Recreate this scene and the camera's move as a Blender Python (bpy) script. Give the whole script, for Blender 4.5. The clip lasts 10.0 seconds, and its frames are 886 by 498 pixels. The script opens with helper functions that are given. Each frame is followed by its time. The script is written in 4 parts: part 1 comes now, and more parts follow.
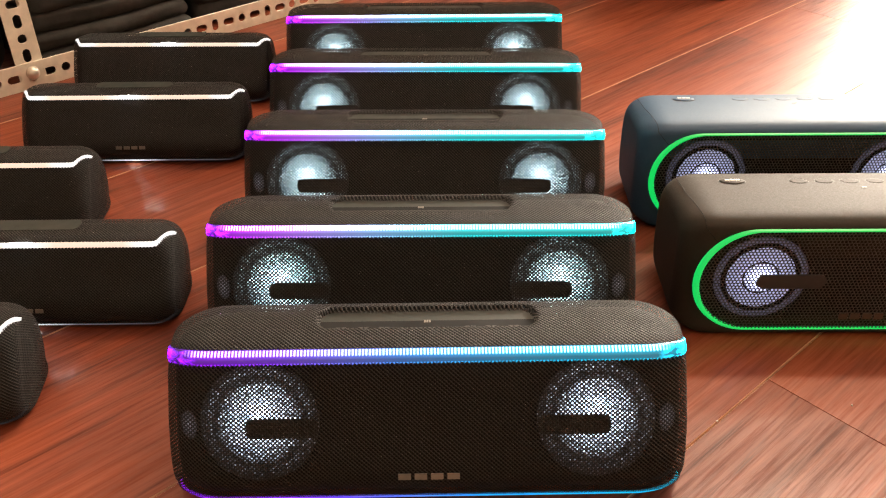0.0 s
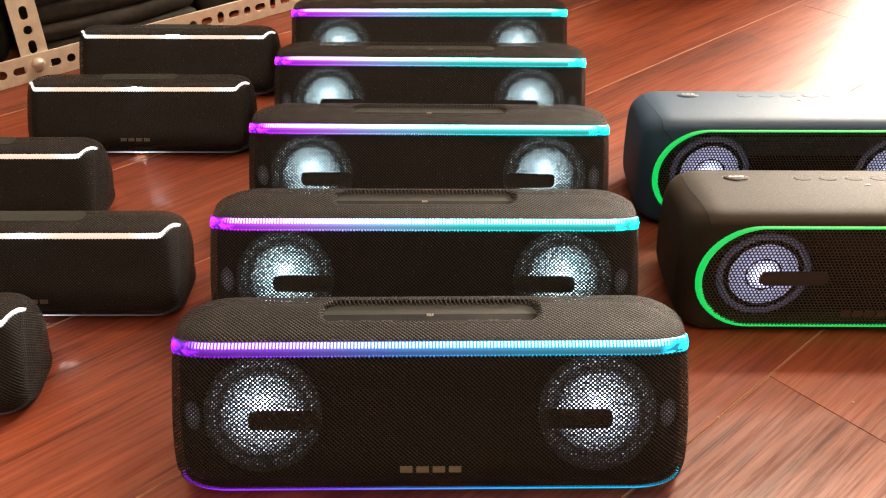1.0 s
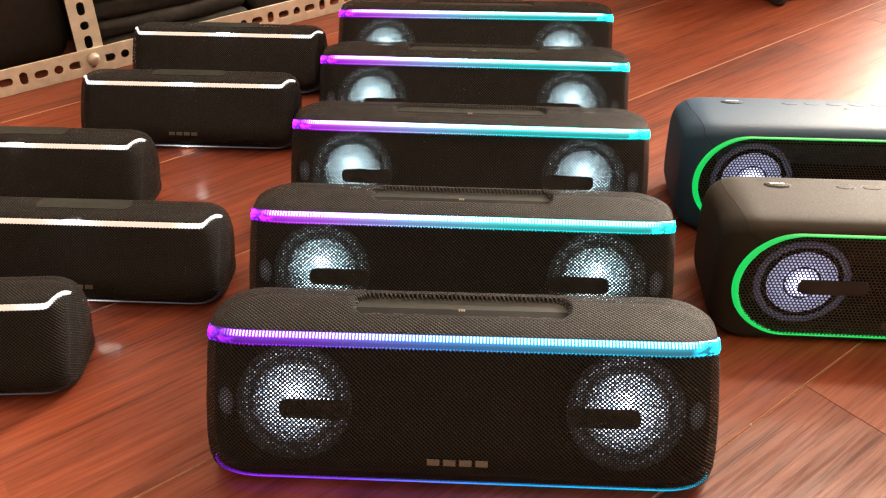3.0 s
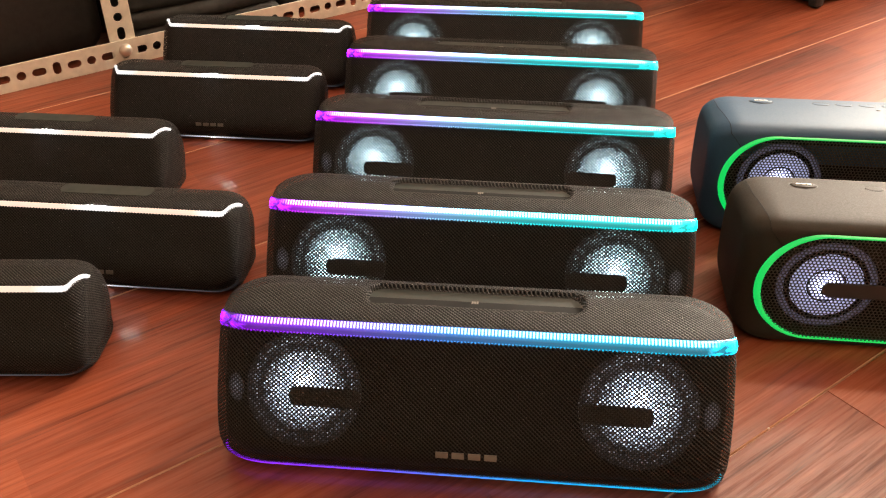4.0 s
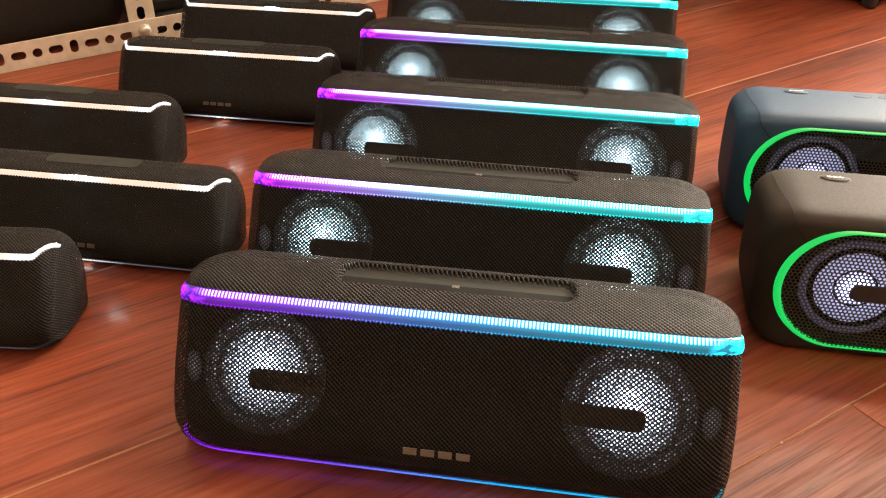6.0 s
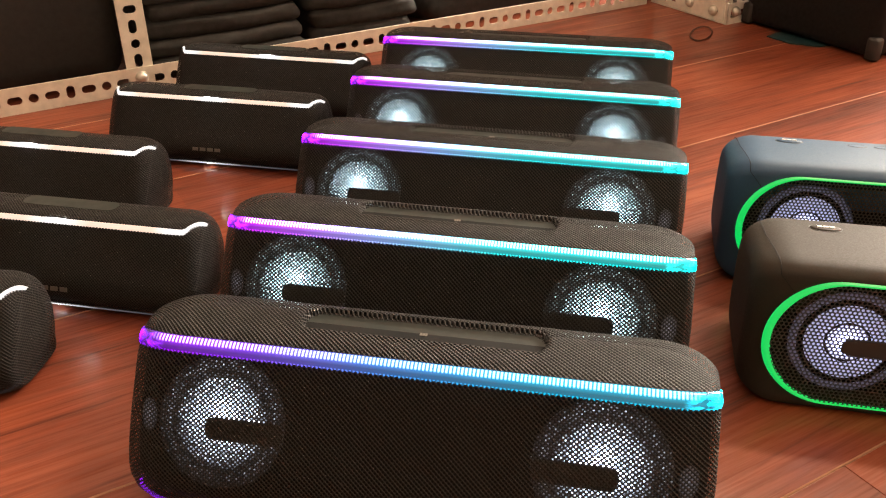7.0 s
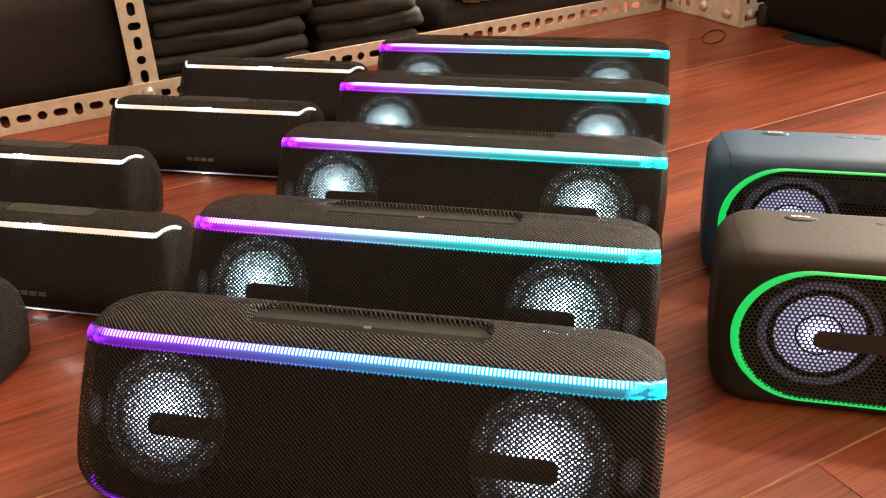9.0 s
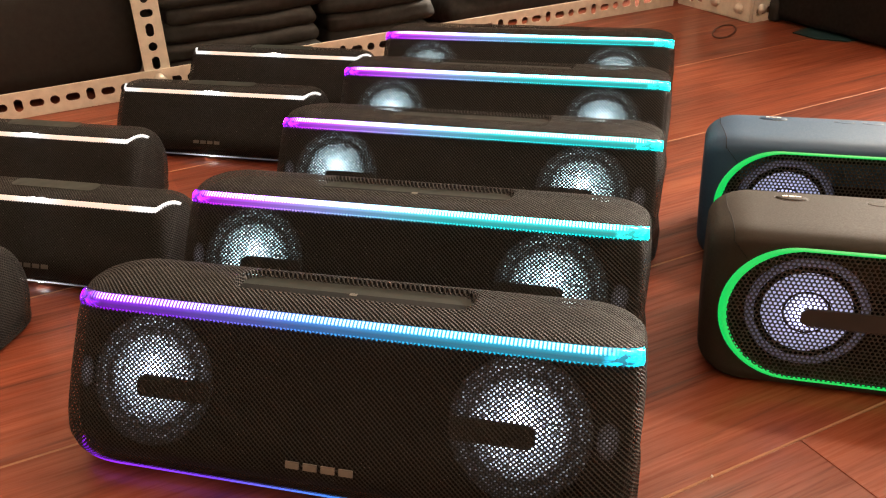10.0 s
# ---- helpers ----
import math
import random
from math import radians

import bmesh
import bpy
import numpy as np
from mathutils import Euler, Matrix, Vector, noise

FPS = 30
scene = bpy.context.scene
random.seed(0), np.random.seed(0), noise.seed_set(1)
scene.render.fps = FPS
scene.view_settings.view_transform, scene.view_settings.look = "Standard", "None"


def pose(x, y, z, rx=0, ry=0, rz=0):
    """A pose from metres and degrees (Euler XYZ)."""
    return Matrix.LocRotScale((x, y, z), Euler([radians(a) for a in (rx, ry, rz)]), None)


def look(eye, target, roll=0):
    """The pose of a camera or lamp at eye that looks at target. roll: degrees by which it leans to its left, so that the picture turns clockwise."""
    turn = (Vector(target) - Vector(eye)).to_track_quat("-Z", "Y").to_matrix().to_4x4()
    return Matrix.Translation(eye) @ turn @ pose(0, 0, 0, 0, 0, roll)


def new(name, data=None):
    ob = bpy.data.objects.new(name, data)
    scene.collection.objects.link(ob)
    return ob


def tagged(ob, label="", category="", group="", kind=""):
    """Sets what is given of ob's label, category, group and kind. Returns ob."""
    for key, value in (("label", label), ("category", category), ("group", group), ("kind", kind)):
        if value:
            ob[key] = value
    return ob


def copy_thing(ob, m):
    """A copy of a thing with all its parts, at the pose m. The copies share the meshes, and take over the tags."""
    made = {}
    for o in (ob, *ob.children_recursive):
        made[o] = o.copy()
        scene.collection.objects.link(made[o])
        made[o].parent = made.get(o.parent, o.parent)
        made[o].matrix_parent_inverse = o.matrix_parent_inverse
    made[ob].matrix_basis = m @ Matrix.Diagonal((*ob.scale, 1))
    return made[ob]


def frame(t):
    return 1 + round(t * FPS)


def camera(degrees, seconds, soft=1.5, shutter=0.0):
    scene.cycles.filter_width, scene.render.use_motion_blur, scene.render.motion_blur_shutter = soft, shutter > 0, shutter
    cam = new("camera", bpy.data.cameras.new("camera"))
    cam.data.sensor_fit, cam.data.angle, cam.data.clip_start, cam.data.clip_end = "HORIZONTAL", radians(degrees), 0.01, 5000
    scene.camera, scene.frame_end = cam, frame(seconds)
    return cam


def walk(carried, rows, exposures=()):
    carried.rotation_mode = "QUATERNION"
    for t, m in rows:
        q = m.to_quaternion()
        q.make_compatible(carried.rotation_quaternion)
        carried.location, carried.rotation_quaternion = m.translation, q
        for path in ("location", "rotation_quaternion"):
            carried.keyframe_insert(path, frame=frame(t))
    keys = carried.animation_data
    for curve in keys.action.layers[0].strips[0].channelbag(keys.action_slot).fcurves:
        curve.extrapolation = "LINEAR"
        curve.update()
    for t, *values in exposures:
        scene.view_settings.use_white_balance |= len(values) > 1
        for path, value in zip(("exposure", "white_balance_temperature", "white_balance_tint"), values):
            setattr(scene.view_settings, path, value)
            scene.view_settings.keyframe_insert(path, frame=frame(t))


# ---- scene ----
cam = camera(53.5, 10.0, soft=1.15)
PATH = [
    (0, (0.0059, -0.3701, 0.4128), (0.0098, 0.2065, 0.0160), -0.61),
    (0.5, (0.0061, -0.3703, 0.4134), (0.0096, 0.2056, 0.0155), -0.54),
    (1, (0.0058, -0.3714, 0.4132), (0.0071, 0.2029, 0.0129), -0.28),
    (1.5, (0.0067, -0.3738, 0.4140), (0.0005, 0.1993, 0.0120), -0.45),
    (2, (0.0094, -0.3753, 0.4135), (-0.0063, 0.1989, 0.0135), -0.77),
    (2.5, (0.0099, -0.3786, 0.4120), (-0.0143, 0.1971, 0.0144), -0.68),
    (4, (0.0232, -0.3784, 0.4026), (-0.0372, 0.1974, 0.0091), -0.59),
    (4.5, (0.0304, -0.3755, 0.3944), (-0.0465, 0.1980, 0.0006), -1.08),
    (5, (0.0382, -0.3676, 0.3863), (-0.0511, 0.2035, -0.0084), -1.58),
    (6.5, (0.0690, -0.3385, 0.3532), (-0.0367, 0.2470, -0.0156), 0.04),
    (7, (0.0799, -0.3315, 0.3491), (-0.0366, 0.2647, 0.0013), -0.40),
    (7.5, (0.0913, -0.3296, 0.3429), (-0.0363, 0.2699, 0.0049), -0.76),
    (8, (0.1036, -0.3275, 0.3404), (-0.0385, 0.2728, 0.0097), -1.39),
    (8.5, (0.1151, -0.3269, 0.3373), (-0.0388, 0.2724, 0.0101), -2.28),
    (9, (0.1329, -0.3212, 0.3299), (-0.0243, 0.2751, -0.0012), -3.01),
    (9.5, (0.1463, -0.3212, 0.3190), (-0.0143, 0.2734, -0.0136), -2.74),
    (10, (0.1518, -0.3294, 0.3162), (-0.0205, 0.2645, -0.0118), -2.79),
]
walk(cam, [(t, look(eye, target, roll)) for t, eye, target, roll in PATH])

# ---- light: a far window and a warm hanging lamp, both beyond the shelves on the right ----
world = bpy.data.worlds.new("sky")
scene.world = world
world.use_nodes = True
wn = world.node_tree.nodes
sky = wn.new("ShaderNodeTexSky")
sky.sky_type, sky.sun_disc, sky.sun_elevation, sky.sun_rotation = "NISHITA", False, radians(35), radians(40)
world.node_tree.links.new(sky.outputs[0], wn["Background"].inputs[0])
wn["Background"].inputs[1].default_value = 0.08
scene.view_settings.exposure = -0.16


def area(name, eye, target, sx, sy, watts, colour):
    data = bpy.data.lights.new(name, "AREA")
    data.shape, data.size, data.size_y, data.energy, data.color = "RECTANGLE", sx, sy, watts, colour
    ob = new(name, data)
    ob.matrix_world = look(eye, target)
    return ob


area("window_daylight", (1.98, 3.12, 1.30), (0.4, 0.55, 0.1), 1.2, 1.3, 780, (1.0, 0.86, 0.70))
area("ceiling_lamp_light", (1.25, 1.40, 2.42), (1.25, 1.40, 0.0), 0.60, 0.20, 64, (1.0, 0.74, 0.50))


# ---- materials ----
def material(name):
    m = bpy.data.materials.new(name)
    m.use_nodes = True
    return m, m.node_tree.nodes, m.node_tree.links, m.node_tree.nodes["Principled BSDF"]


def math_node(nt, op, a, b=None, clamp=False):
    n = nt.nodes.new("ShaderNodeMath")
    n.operation, n.use_clamp = op, clamp
    for k, v in enumerate((a, b)):
        if v is None:
            continue
        if isinstance(v, (int, float)):
            n.inputs[k].default_value = v
        else:
            nt.links.new(v, n.inputs[k])
    return n.outputs[0]


def ramp(nt, fac, stops):
    n = nt.nodes.new("ShaderNodeValToRGB")
    while len(n.color_ramp.elements) < len(stops):
        n.color_ramp.elements.new(0.5)
    for e, (p, c) in zip(n.color_ramp.elements, stops):
        e.position, e.color = p, (c, c, c, 1) if isinstance(c, (int, float)) else (*c, 1)
    nt.links.new(fac, n.inputs[0])
    return n.outputs[0]


def noise_node(nt, vec, scale, detail=3.0, rough=0.5, distortion=0.0):
    n = nt.nodes.new("ShaderNodeTexNoise")
    n.inputs["Scale"].default_value, n.inputs["Detail"].default_value = scale, detail
    n.inputs["Roughness"].default_value, n.inputs["Distortion"].default_value = rough, distortion
    if vec is not None:
        nt.links.new(vec, n.inputs["Vector"])
    return n.outputs[0]


def mapped(nt, vec, scale=(1, 1, 1), loc=(0, 0, 0), rot=(0, 0, 0)):
    n = nt.nodes.new("ShaderNodeMapping")
    n.inputs["Scale"].default_value, n.inputs["Location"].default_value, n.inputs["Rotation"].default_value = scale, loc, rot
    nt.links.new(vec, n.inputs["Vector"])
    return n.outputs[0]


def coord(nt, which):
    return nt.nodes.new("ShaderNodeTexCoord").outputs[which]


def bump(nt, height, strength, distance, bsdf):
    n = nt.nodes.new("ShaderNodeBump")
    n.inputs["Strength"].default_value, n.inputs["Distance"].default_value = strength, distance
    nt.links.new(height, n.inputs["Height"])
    nt.links.new(n.outputs[0], bsdf.inputs["Normal"])


def wrapped_length(nt, vec, half_u, half_v):
    """Distance to the middle of a repeating cell."""
    w = nt.nodes.new("ShaderNodeVectorMath")
    w.operation = "WRAP"
    nt.links.new(vec, w.inputs[0])
    w.inputs[1].default_value, w.inputs[2].default_value = (half_u, half_v, 1), (-half_u, -half_v, -1)
    n = nt.nodes.new("ShaderNodeVectorMath")
    n.operation = "LENGTH"
    nt.links.new(w.outputs[0], n.inputs[0])
    return n.outputs["Value"]


def hex_distance(nt, uv, pitch):
    """Distance to the nearest point of a hexagonal lattice, in pitches."""
    p = mapped(nt, uv, (1 / pitch, 1 / pitch, 0))
    return math_node(nt, "MINIMUM", wrapped_length(nt, p, 0.5, 0.866), wrapped_length(nt, mapped(nt, p, loc=(0.5, 0.866, 0)), 0.5, 0.866))


def plain(name, colour, rough, metal=0.0, grain=200.0, amount=0.15, bump_mm=0.0, shine=0.5):
    """A material with two scales of mottling and an optional fine relief."""
    m, n, l, b = material(name)
    nt = m.node_tree
    o = coord(nt, "Object")
    mix = math_node(nt, "ADD", math_node(nt, "MULTIPLY", noise_node(nt, o, grain), 0.6), math_node(nt, "MULTIPLY", noise_node(nt, o, grain / 12), 0.4))
    lo, hi = [tuple(min(1, c * f) for c in colour) for f in (1 - amount, 1 + amount)]
    l.new(ramp(nt, mix, [(0.3, lo), (0.7, hi)]), b.inputs["Base Color"])
    b.inputs["Metallic"].default_value = metal
    l.new(ramp(nt, noise_node(nt, o, grain / 5), [(0.3, rough * 0.85), (0.7, min(1, rough * 1.15))]), b.inputs["Roughness"])
    b.inputs["Specular IOR Level"].default_value = shine
    if bump_mm:
        bump(nt, mix, 0.6, bump_mm / 1000, b)
    return m


def fabric(name, wide):
    """Open-knit black mesh cloth: diagonal threads with real holes that let the lamps behind shine through."""
    m, n, l, b = material(name)
    nt = m.node_tree
    uv = coord(nt, "UV")
    p = mapped(nt, uv, (1 / wide, 1 / (0.92 * wide), 0))
    d = math_node(nt, "DIVIDE", math_node(nt, "MINIMUM", wrapped_length(nt, p, 0.5, 0.5), wrapped_length(nt, mapped(nt, p, loc=(0.5, 0.5, 0)), 0.5, 0.5)), 0.68)
    sep = nt.nodes.new("ShaderNodeSeparateXYZ")
    l.new(p, sep.inputs[0])
    # of the two crossing sets of threads one lies on top
    twill = math_node(nt, "COSINE", math_node(nt, "MULTIPLY", math_node(nt, "ADD", sep.outputs[0], sep.outputs[1]), 2 * math.pi))
    over = ramp(nt, math_node(nt, "MULTIPLY_ADD", twill, -0.5), [(0.0, 0.42), (1.0, 1.0)])
    over.node.inputs[0].links[0].from_node.inputs[2].default_value = 0.5
    thread = math_node(nt, "MULTIPLY", ramp(nt, d, [(0.22, 0.0), (0.50, 1.0)]), over)
    big = noise_node(nt, uv, 60)
    fluff = noise_node(nt, uv, 900, 2.0)
    col = ramp(nt, math_node(nt, "MULTIPLY", thread, ramp(nt, fluff, [(0.3, 0.8), (0.7, 1.15)])), [(0.10, (0.003, 0.003, 0.003)), (0.45, (0.014, 0.0125, 0.0115)), (1.0, (0.029, 0.026, 0.0238))])
    l.new(col, b.inputs["Base Color"])
    l.new(ramp(nt, big, [(0.3, 0.50), (0.7, 0.65)]), b.inputs["Roughness"])
    b.inputs["Specular IOR Level"].default_value = 0.20
    bump(nt, thread, 1.0, wide * 0.24, b)
    clear = nt.nodes.new("ShaderNodeBsdfTransparent")
    mix = nt.nodes.new("ShaderNodeMixShader")
    l.new(ramp(nt, d, [(0.27, 0.0), (0.34, 1.0)]), mix.inputs[0])
    l.new(clear.outputs[0], mix.inputs[1])
    l.new(b.outputs[0], mix.inputs[2])
    l.new(mix.outputs[0], n["Material Output"].inputs[0])
    return m


def grille(name, pitch):
    """Black perforated steel with round holes in a hexagonal lattice."""
    m, n, l, b = material(name)
    nt = m.node_tree
    uv = coord(nt, "UV")
    d = hex_distance(nt, uv, pitch)
    l.new(ramp(nt, noise_node(nt, uv, 300), [(0.3, (0.022, 0.020, 0.019)), (0.7, (0.040, 0.036, 0.033))]), b.inputs["Base Color"])
    b.inputs["Roughness"].default_value = 0.45
    bump(nt, ramp(nt, d, [(0.30, 0.0), (0.46, 1.0)]), 1.0, 0.0007, b)
    clear = nt.nodes.new("ShaderNodeBsdfTransparent")
    mix = nt.nodes.new("ShaderNodeMixShader")
    l.new(ramp(nt, d, [(0.30, 0.0), (0.36, 1.0)]), mix.inputs[0])
    l.new(clear.outputs[0], mix.inputs[1])
    l.new(b.outputs[0], mix.inputs[2])
    l.new(mix.outputs[0], n["Material Output"].inputs[0])
    return m


def light_bar(name, stops, strength, rib=0.0019, ends=1.7):
    """A ribbed clear light guide: UV u runs along the bar in metres, v across it from 0 to 1."""
    m, n, l, b = material(name)
    nt = m.node_tree
    sep = nt.nodes.new("ShaderNodeSeparateXYZ")
    l.new(coord(nt, "UV"), sep.inputs[0])
    u, v = sep.outputs[0], sep.outputs[1]
    along = math_node(nt, "MULTIPLY_ADD", u, 1 / 0.30)
    along.node.inputs[2].default_value = 0.5
    colour = ramp(nt, along, stops)
    wave = math_node(nt, "SINE", math_node(nt, "MULTIPLY", u, 2 * math.pi / rib))
    ribs = ramp(nt, math_node(nt, "MULTIPLY_ADD", wave, 0.5), [(0.25, 0.10), (0.65, 1.0)])
    ribs.node.inputs[0].links[0].from_node.inputs[2].default_value = 0.5
    inner = ramp(nt, along, [(0.045, 0.0), (0.075, 1.0), (0.925, 1.0), (0.955, 0.0)])
    # across: a dotted line at the lower edge, a dim clear field, the bright ribbed core, a dark upper lip
    dots = math_node(nt, "MULTIPLY", ramp(nt, v, [(0.02, 0.05), (0.06, 0.28), (0.11, 0.28), (0.16, 0.0)]), ribs)
    core = math_node(nt, "MULTIPLY", ramp(nt, v, [(0.46, 0.0), (0.54, 1.0), (0.78, 1.0), (0.86, 0.0)]), ribs)
    field = ramp(nt, v, [(0.0, 0.03), (0.16, 0.10), (0.30, 0.09), (0.46, 0.20), (0.82, 0.20), (0.90, 0.05), (1.0, 0.03)])
    body = math_node(nt, "ADD", math_node(nt, "ADD", core, dots), field)
    flame = noise_node(nt, mapped(nt, coord(nt, "UV"), (140, 3.0, 1)), 1.0, 2.0, 0.6, 1.5)
    outer = math_node(nt, "MULTIPLY", ramp(nt, along, [(0.0, 1.0), (0.014, 1.0), (0.03, 0.2), (0.97, 0.2), (0.986, 1.0), (1.0, 1.0)]), 5.0 * ends)
    lens = math_node(nt, "MULTIPLY", ramp(nt, flame, [(0.42, 0.10), (0.56, 0.45), (0.66, 1.0)]), outer)
    rest = math_node(nt, "SUBTRACT", 1.0, inner)
    lit = math_node(nt, "ADD", math_node(nt, "MULTIPLY", body, inner), math_node(nt, "MULTIPLY", math_node(nt, "MULTIPLY", lens, rest), ramp(nt, v, [(0.0, 0.15), (0.3, 1.0), (0.7, 1.0), (1.0, 0.15)])))
    b.inputs["Base Color"].default_value = (0.02, 0.02, 0.025, 1)
    b.inputs["Roughness"].default_value = 0.12
    pale = nt.nodes.new("ShaderNodeMix")
    pale.data_type = "RGBA"
    l.new(math_node(nt, "MULTIPLY", math_node(nt, "MULTIPLY", core, inner), 0.30), pale.inputs[0])
    l.new(colour, pale.inputs[6])
    pale.inputs[7].default_value = (0.75, 0.80, 0.85, 1)
    l.new(pale.outputs[2], b.inputs["Emission Color"])
    l.new(math_node(nt, "MULTIPLY", lit, strength), b.inputs["Emission Strength"])
    return m


def plain_bar(name, stops, strength):
    """A smooth lit strip: UV u runs along it in metres, v across it from 0 to 1."""
    m, n, l, b = material(name)
    nt = m.node_tree
    sep = nt.nodes.new("ShaderNodeSeparateXYZ")
    l.new(coord(nt, "UV"), sep.inputs[0])
    along = math_node(nt, "MULTIPLY_ADD", sep.outputs[0], 1 / 0.30)
    along.node.inputs[2].default_value = 0.5
    b.inputs["Base Color"].default_value = (0.02, 0.02, 0.025, 1)
    b.inputs["Roughness"].default_value = 0.2
    l.new(ramp(nt, along, stops), b.inputs["Emission Color"])
    l.new(math_node(nt, "MULTIPLY", ramp(nt, sep.outputs[1], [(0.0, 0.55), (0.12, 1.0), (0.88, 1.0), (1.0, 0.6)]), strength), b.inputs["Emission Strength"])
    return m


def glow(name, colour, strength, radius=0.0, hot=1.0, centre=(0, 0, 0), sparkle=False, falloff=((0.0, 1.0), (0.08, 0.7), (0.20, 0.30), (0.50, 0.20), (0.64, 0.15), (0.80, 0.09), (1.0, 0.04))):
    """A lamp surface; with a radius it fades outwards from a hot centre."""
    m, n, l, b = material(name)
    nt = m.node_tree
    b.inputs["Base Color"].default_value = (0.02, 0.02, 0.02, 1)
    b.inputs["Emission Color"].default_value = (*colour, 1)
    if radius:
        v = nt.nodes.new("ShaderNodeVectorMath")
        v.operation = "DISTANCE"
        l.new(coord(nt, "UV"), v.inputs[0])
        v.inputs[1].default_value = centre
        d = math_node(nt, "DIVIDE", v.outputs["Value"], radius)
        fade = ramp(nt, d, list(falloff))
        speck = 1.0
        if sparkle:
            c = nt.nodes.new("ShaderNodeVectorMath")
            c.operation = "LENGTH"
            l.new(coord(nt, "UV"), c.inputs[0])
            rim = ramp(nt, math_node(nt, "DIVIDE", c.outputs["Value"], 0.0315), [(0.66, 1.0), (0.77, 0.12), (0.84, 0.12), (0.90, 0.75), (1.0, 0.30)])
            far = math_node(nt, "MULTIPLY_ADD", math_node(nt, "DIVIDE", c.outputs["Value"], 0.0315), -0.30)
            far.node.inputs[2].default_value = 0.18
            dots = ramp(nt, math_node(nt, "ADD", noise_node(nt, coord(nt, "UV"), 640, 1.0), far), [(0.38, 0.03), (0.51, 0.60), (0.66, 2.2)])
            speck = math_node(nt, "MULTIPLY", rim, dots)
        l.new(math_node(nt, "MULTIPLY", math_node(nt, "MULTIPLY", fade, speck), strength * hot), b.inputs["Emission Strength"])
    else:
        b.inputs["Emission Strength"].default_value = strength
    return m


def wood(name):
    """Red-brown laminate board: grain along the board, three printed strips, satin lacquer."""
    m, n, l, b = material(name)
    nt = m.node_tree
    rnd = nt.nodes.new("ShaderNodeObjectInfo").outputs["Random"]
    o = coord(nt, "Object")
    shift = nt.nodes.new("ShaderNodeCombineXYZ")
    l.new(math_node(nt, "MULTIPLY", rnd, 37.0), shift.inputs[0])
    l.new(math_node(nt, "MULTIPLY", rnd, 11.0), shift.inputs[1])
    add = nt.nodes.new("ShaderNodeVectorMath")
    l.new(o, add.inputs[0])
    l.new(shift.outputs[0], add.inputs[1])
    p = add.outputs[0]
    fine = noise_node(nt, mapped(nt, p, (13, 330, 1)), 1.0, 5.0, 0.7, 0.4)
    figure = noise_node(nt, mapped(nt, p, (4, 46, 1)), 1.0, 3.0, 0.55, 1.2)
    blotch = noise_node(nt, mapped(nt, p, (2.4, 9, 1)), 1.0, 2.0)
    mix = math_node(nt, "ADD", math_node(nt, "MULTIPLY", fine, 0.29), math_node(nt, "ADD", math_node(nt, "MULTIPLY", figure, 0.38), math_node(nt, "MULTIPLY", blotch, 0.33)))
    sep = nt.nodes.new("ShaderNodeSeparateXYZ")
    l.new(o, sep.inputs[0])
    lane = math_node(nt, "FLOOR", math_node(nt, "MULTIPLY", math_node(nt, "ADD", sep.outputs[1], 0.0945), 1 / 0.063))
    stave = math_node(nt, "FLOOR", math_node(nt, "ADD", math_node(nt, "MULTIPLY", sep.outputs[0], 2.3), math_node(nt, "ADD", math_node(nt, "MULTIPLY", lane, 0.37), math_node(nt, "MULTIPLY", rnd, 5.0))))
    key = nt.nodes.new("ShaderNodeCombineXYZ")
    l.new(lane, key.inputs[0])
    l.new(stave, key.inputs[1])
    l.new(math_node(nt, "MULTIPLY", rnd, 53.0), key.inputs[2])
    white = nt.nodes.new("ShaderNodeTexWhiteNoise")
    l.new(key.outputs[0], white.inputs["Vector"])
    streak = ramp(nt, noise_node(nt, mapped(nt, p, (3.2, 70, 1), (7, 3, 0)), 1.0, 4.0, 0.6, 0.8), [(0.30, 0.0), (0.44, 1.0)])
    even = math_node(nt, "ADD", mix, math_node(nt, "MULTIPLY", math_node(nt, "SUBTRACT", white.outputs["Value"], 0.5), 0.09))
    tone = math_node(nt, "SUBTRACT", even, math_node(nt, "MULTIPLY", math_node(nt, "SUBTRACT", 1.0, streak), 0.11))
    l.new(ramp(nt, tone, [(0.30, (0.050, 0.012, 0.0065)), (0.42, (0.145, 0.031, 0.013)), (0.54, (0.235, 0.053, 0.021)), (0.70, (0.35, 0.095, 0.040))]), b.inputs["Base Color"])
    l.new(ramp(nt, math_node(nt, "ADD", math_node(nt, "MULTIPLY", figure, 0.4), math_node(nt, "MULTIPLY", fine, 0.6)), [(0.3, 0.56), (0.7, 0.38)]), b.inputs["Roughness"])
    l.new(ramp(nt, fine, [(0.38, 0.15), (0.56, 0.29)]), b.inputs["Coat Weight"])
    l.new(ramp(nt, fine, [(0.36, 0.25), (0.55, 0.5)]), b.inputs["Specular IOR Level"])
    b.inputs["Coat Roughness"].default_value = 0.14
    bump(nt, fine, 0.25, 0.0005, b)
    return m


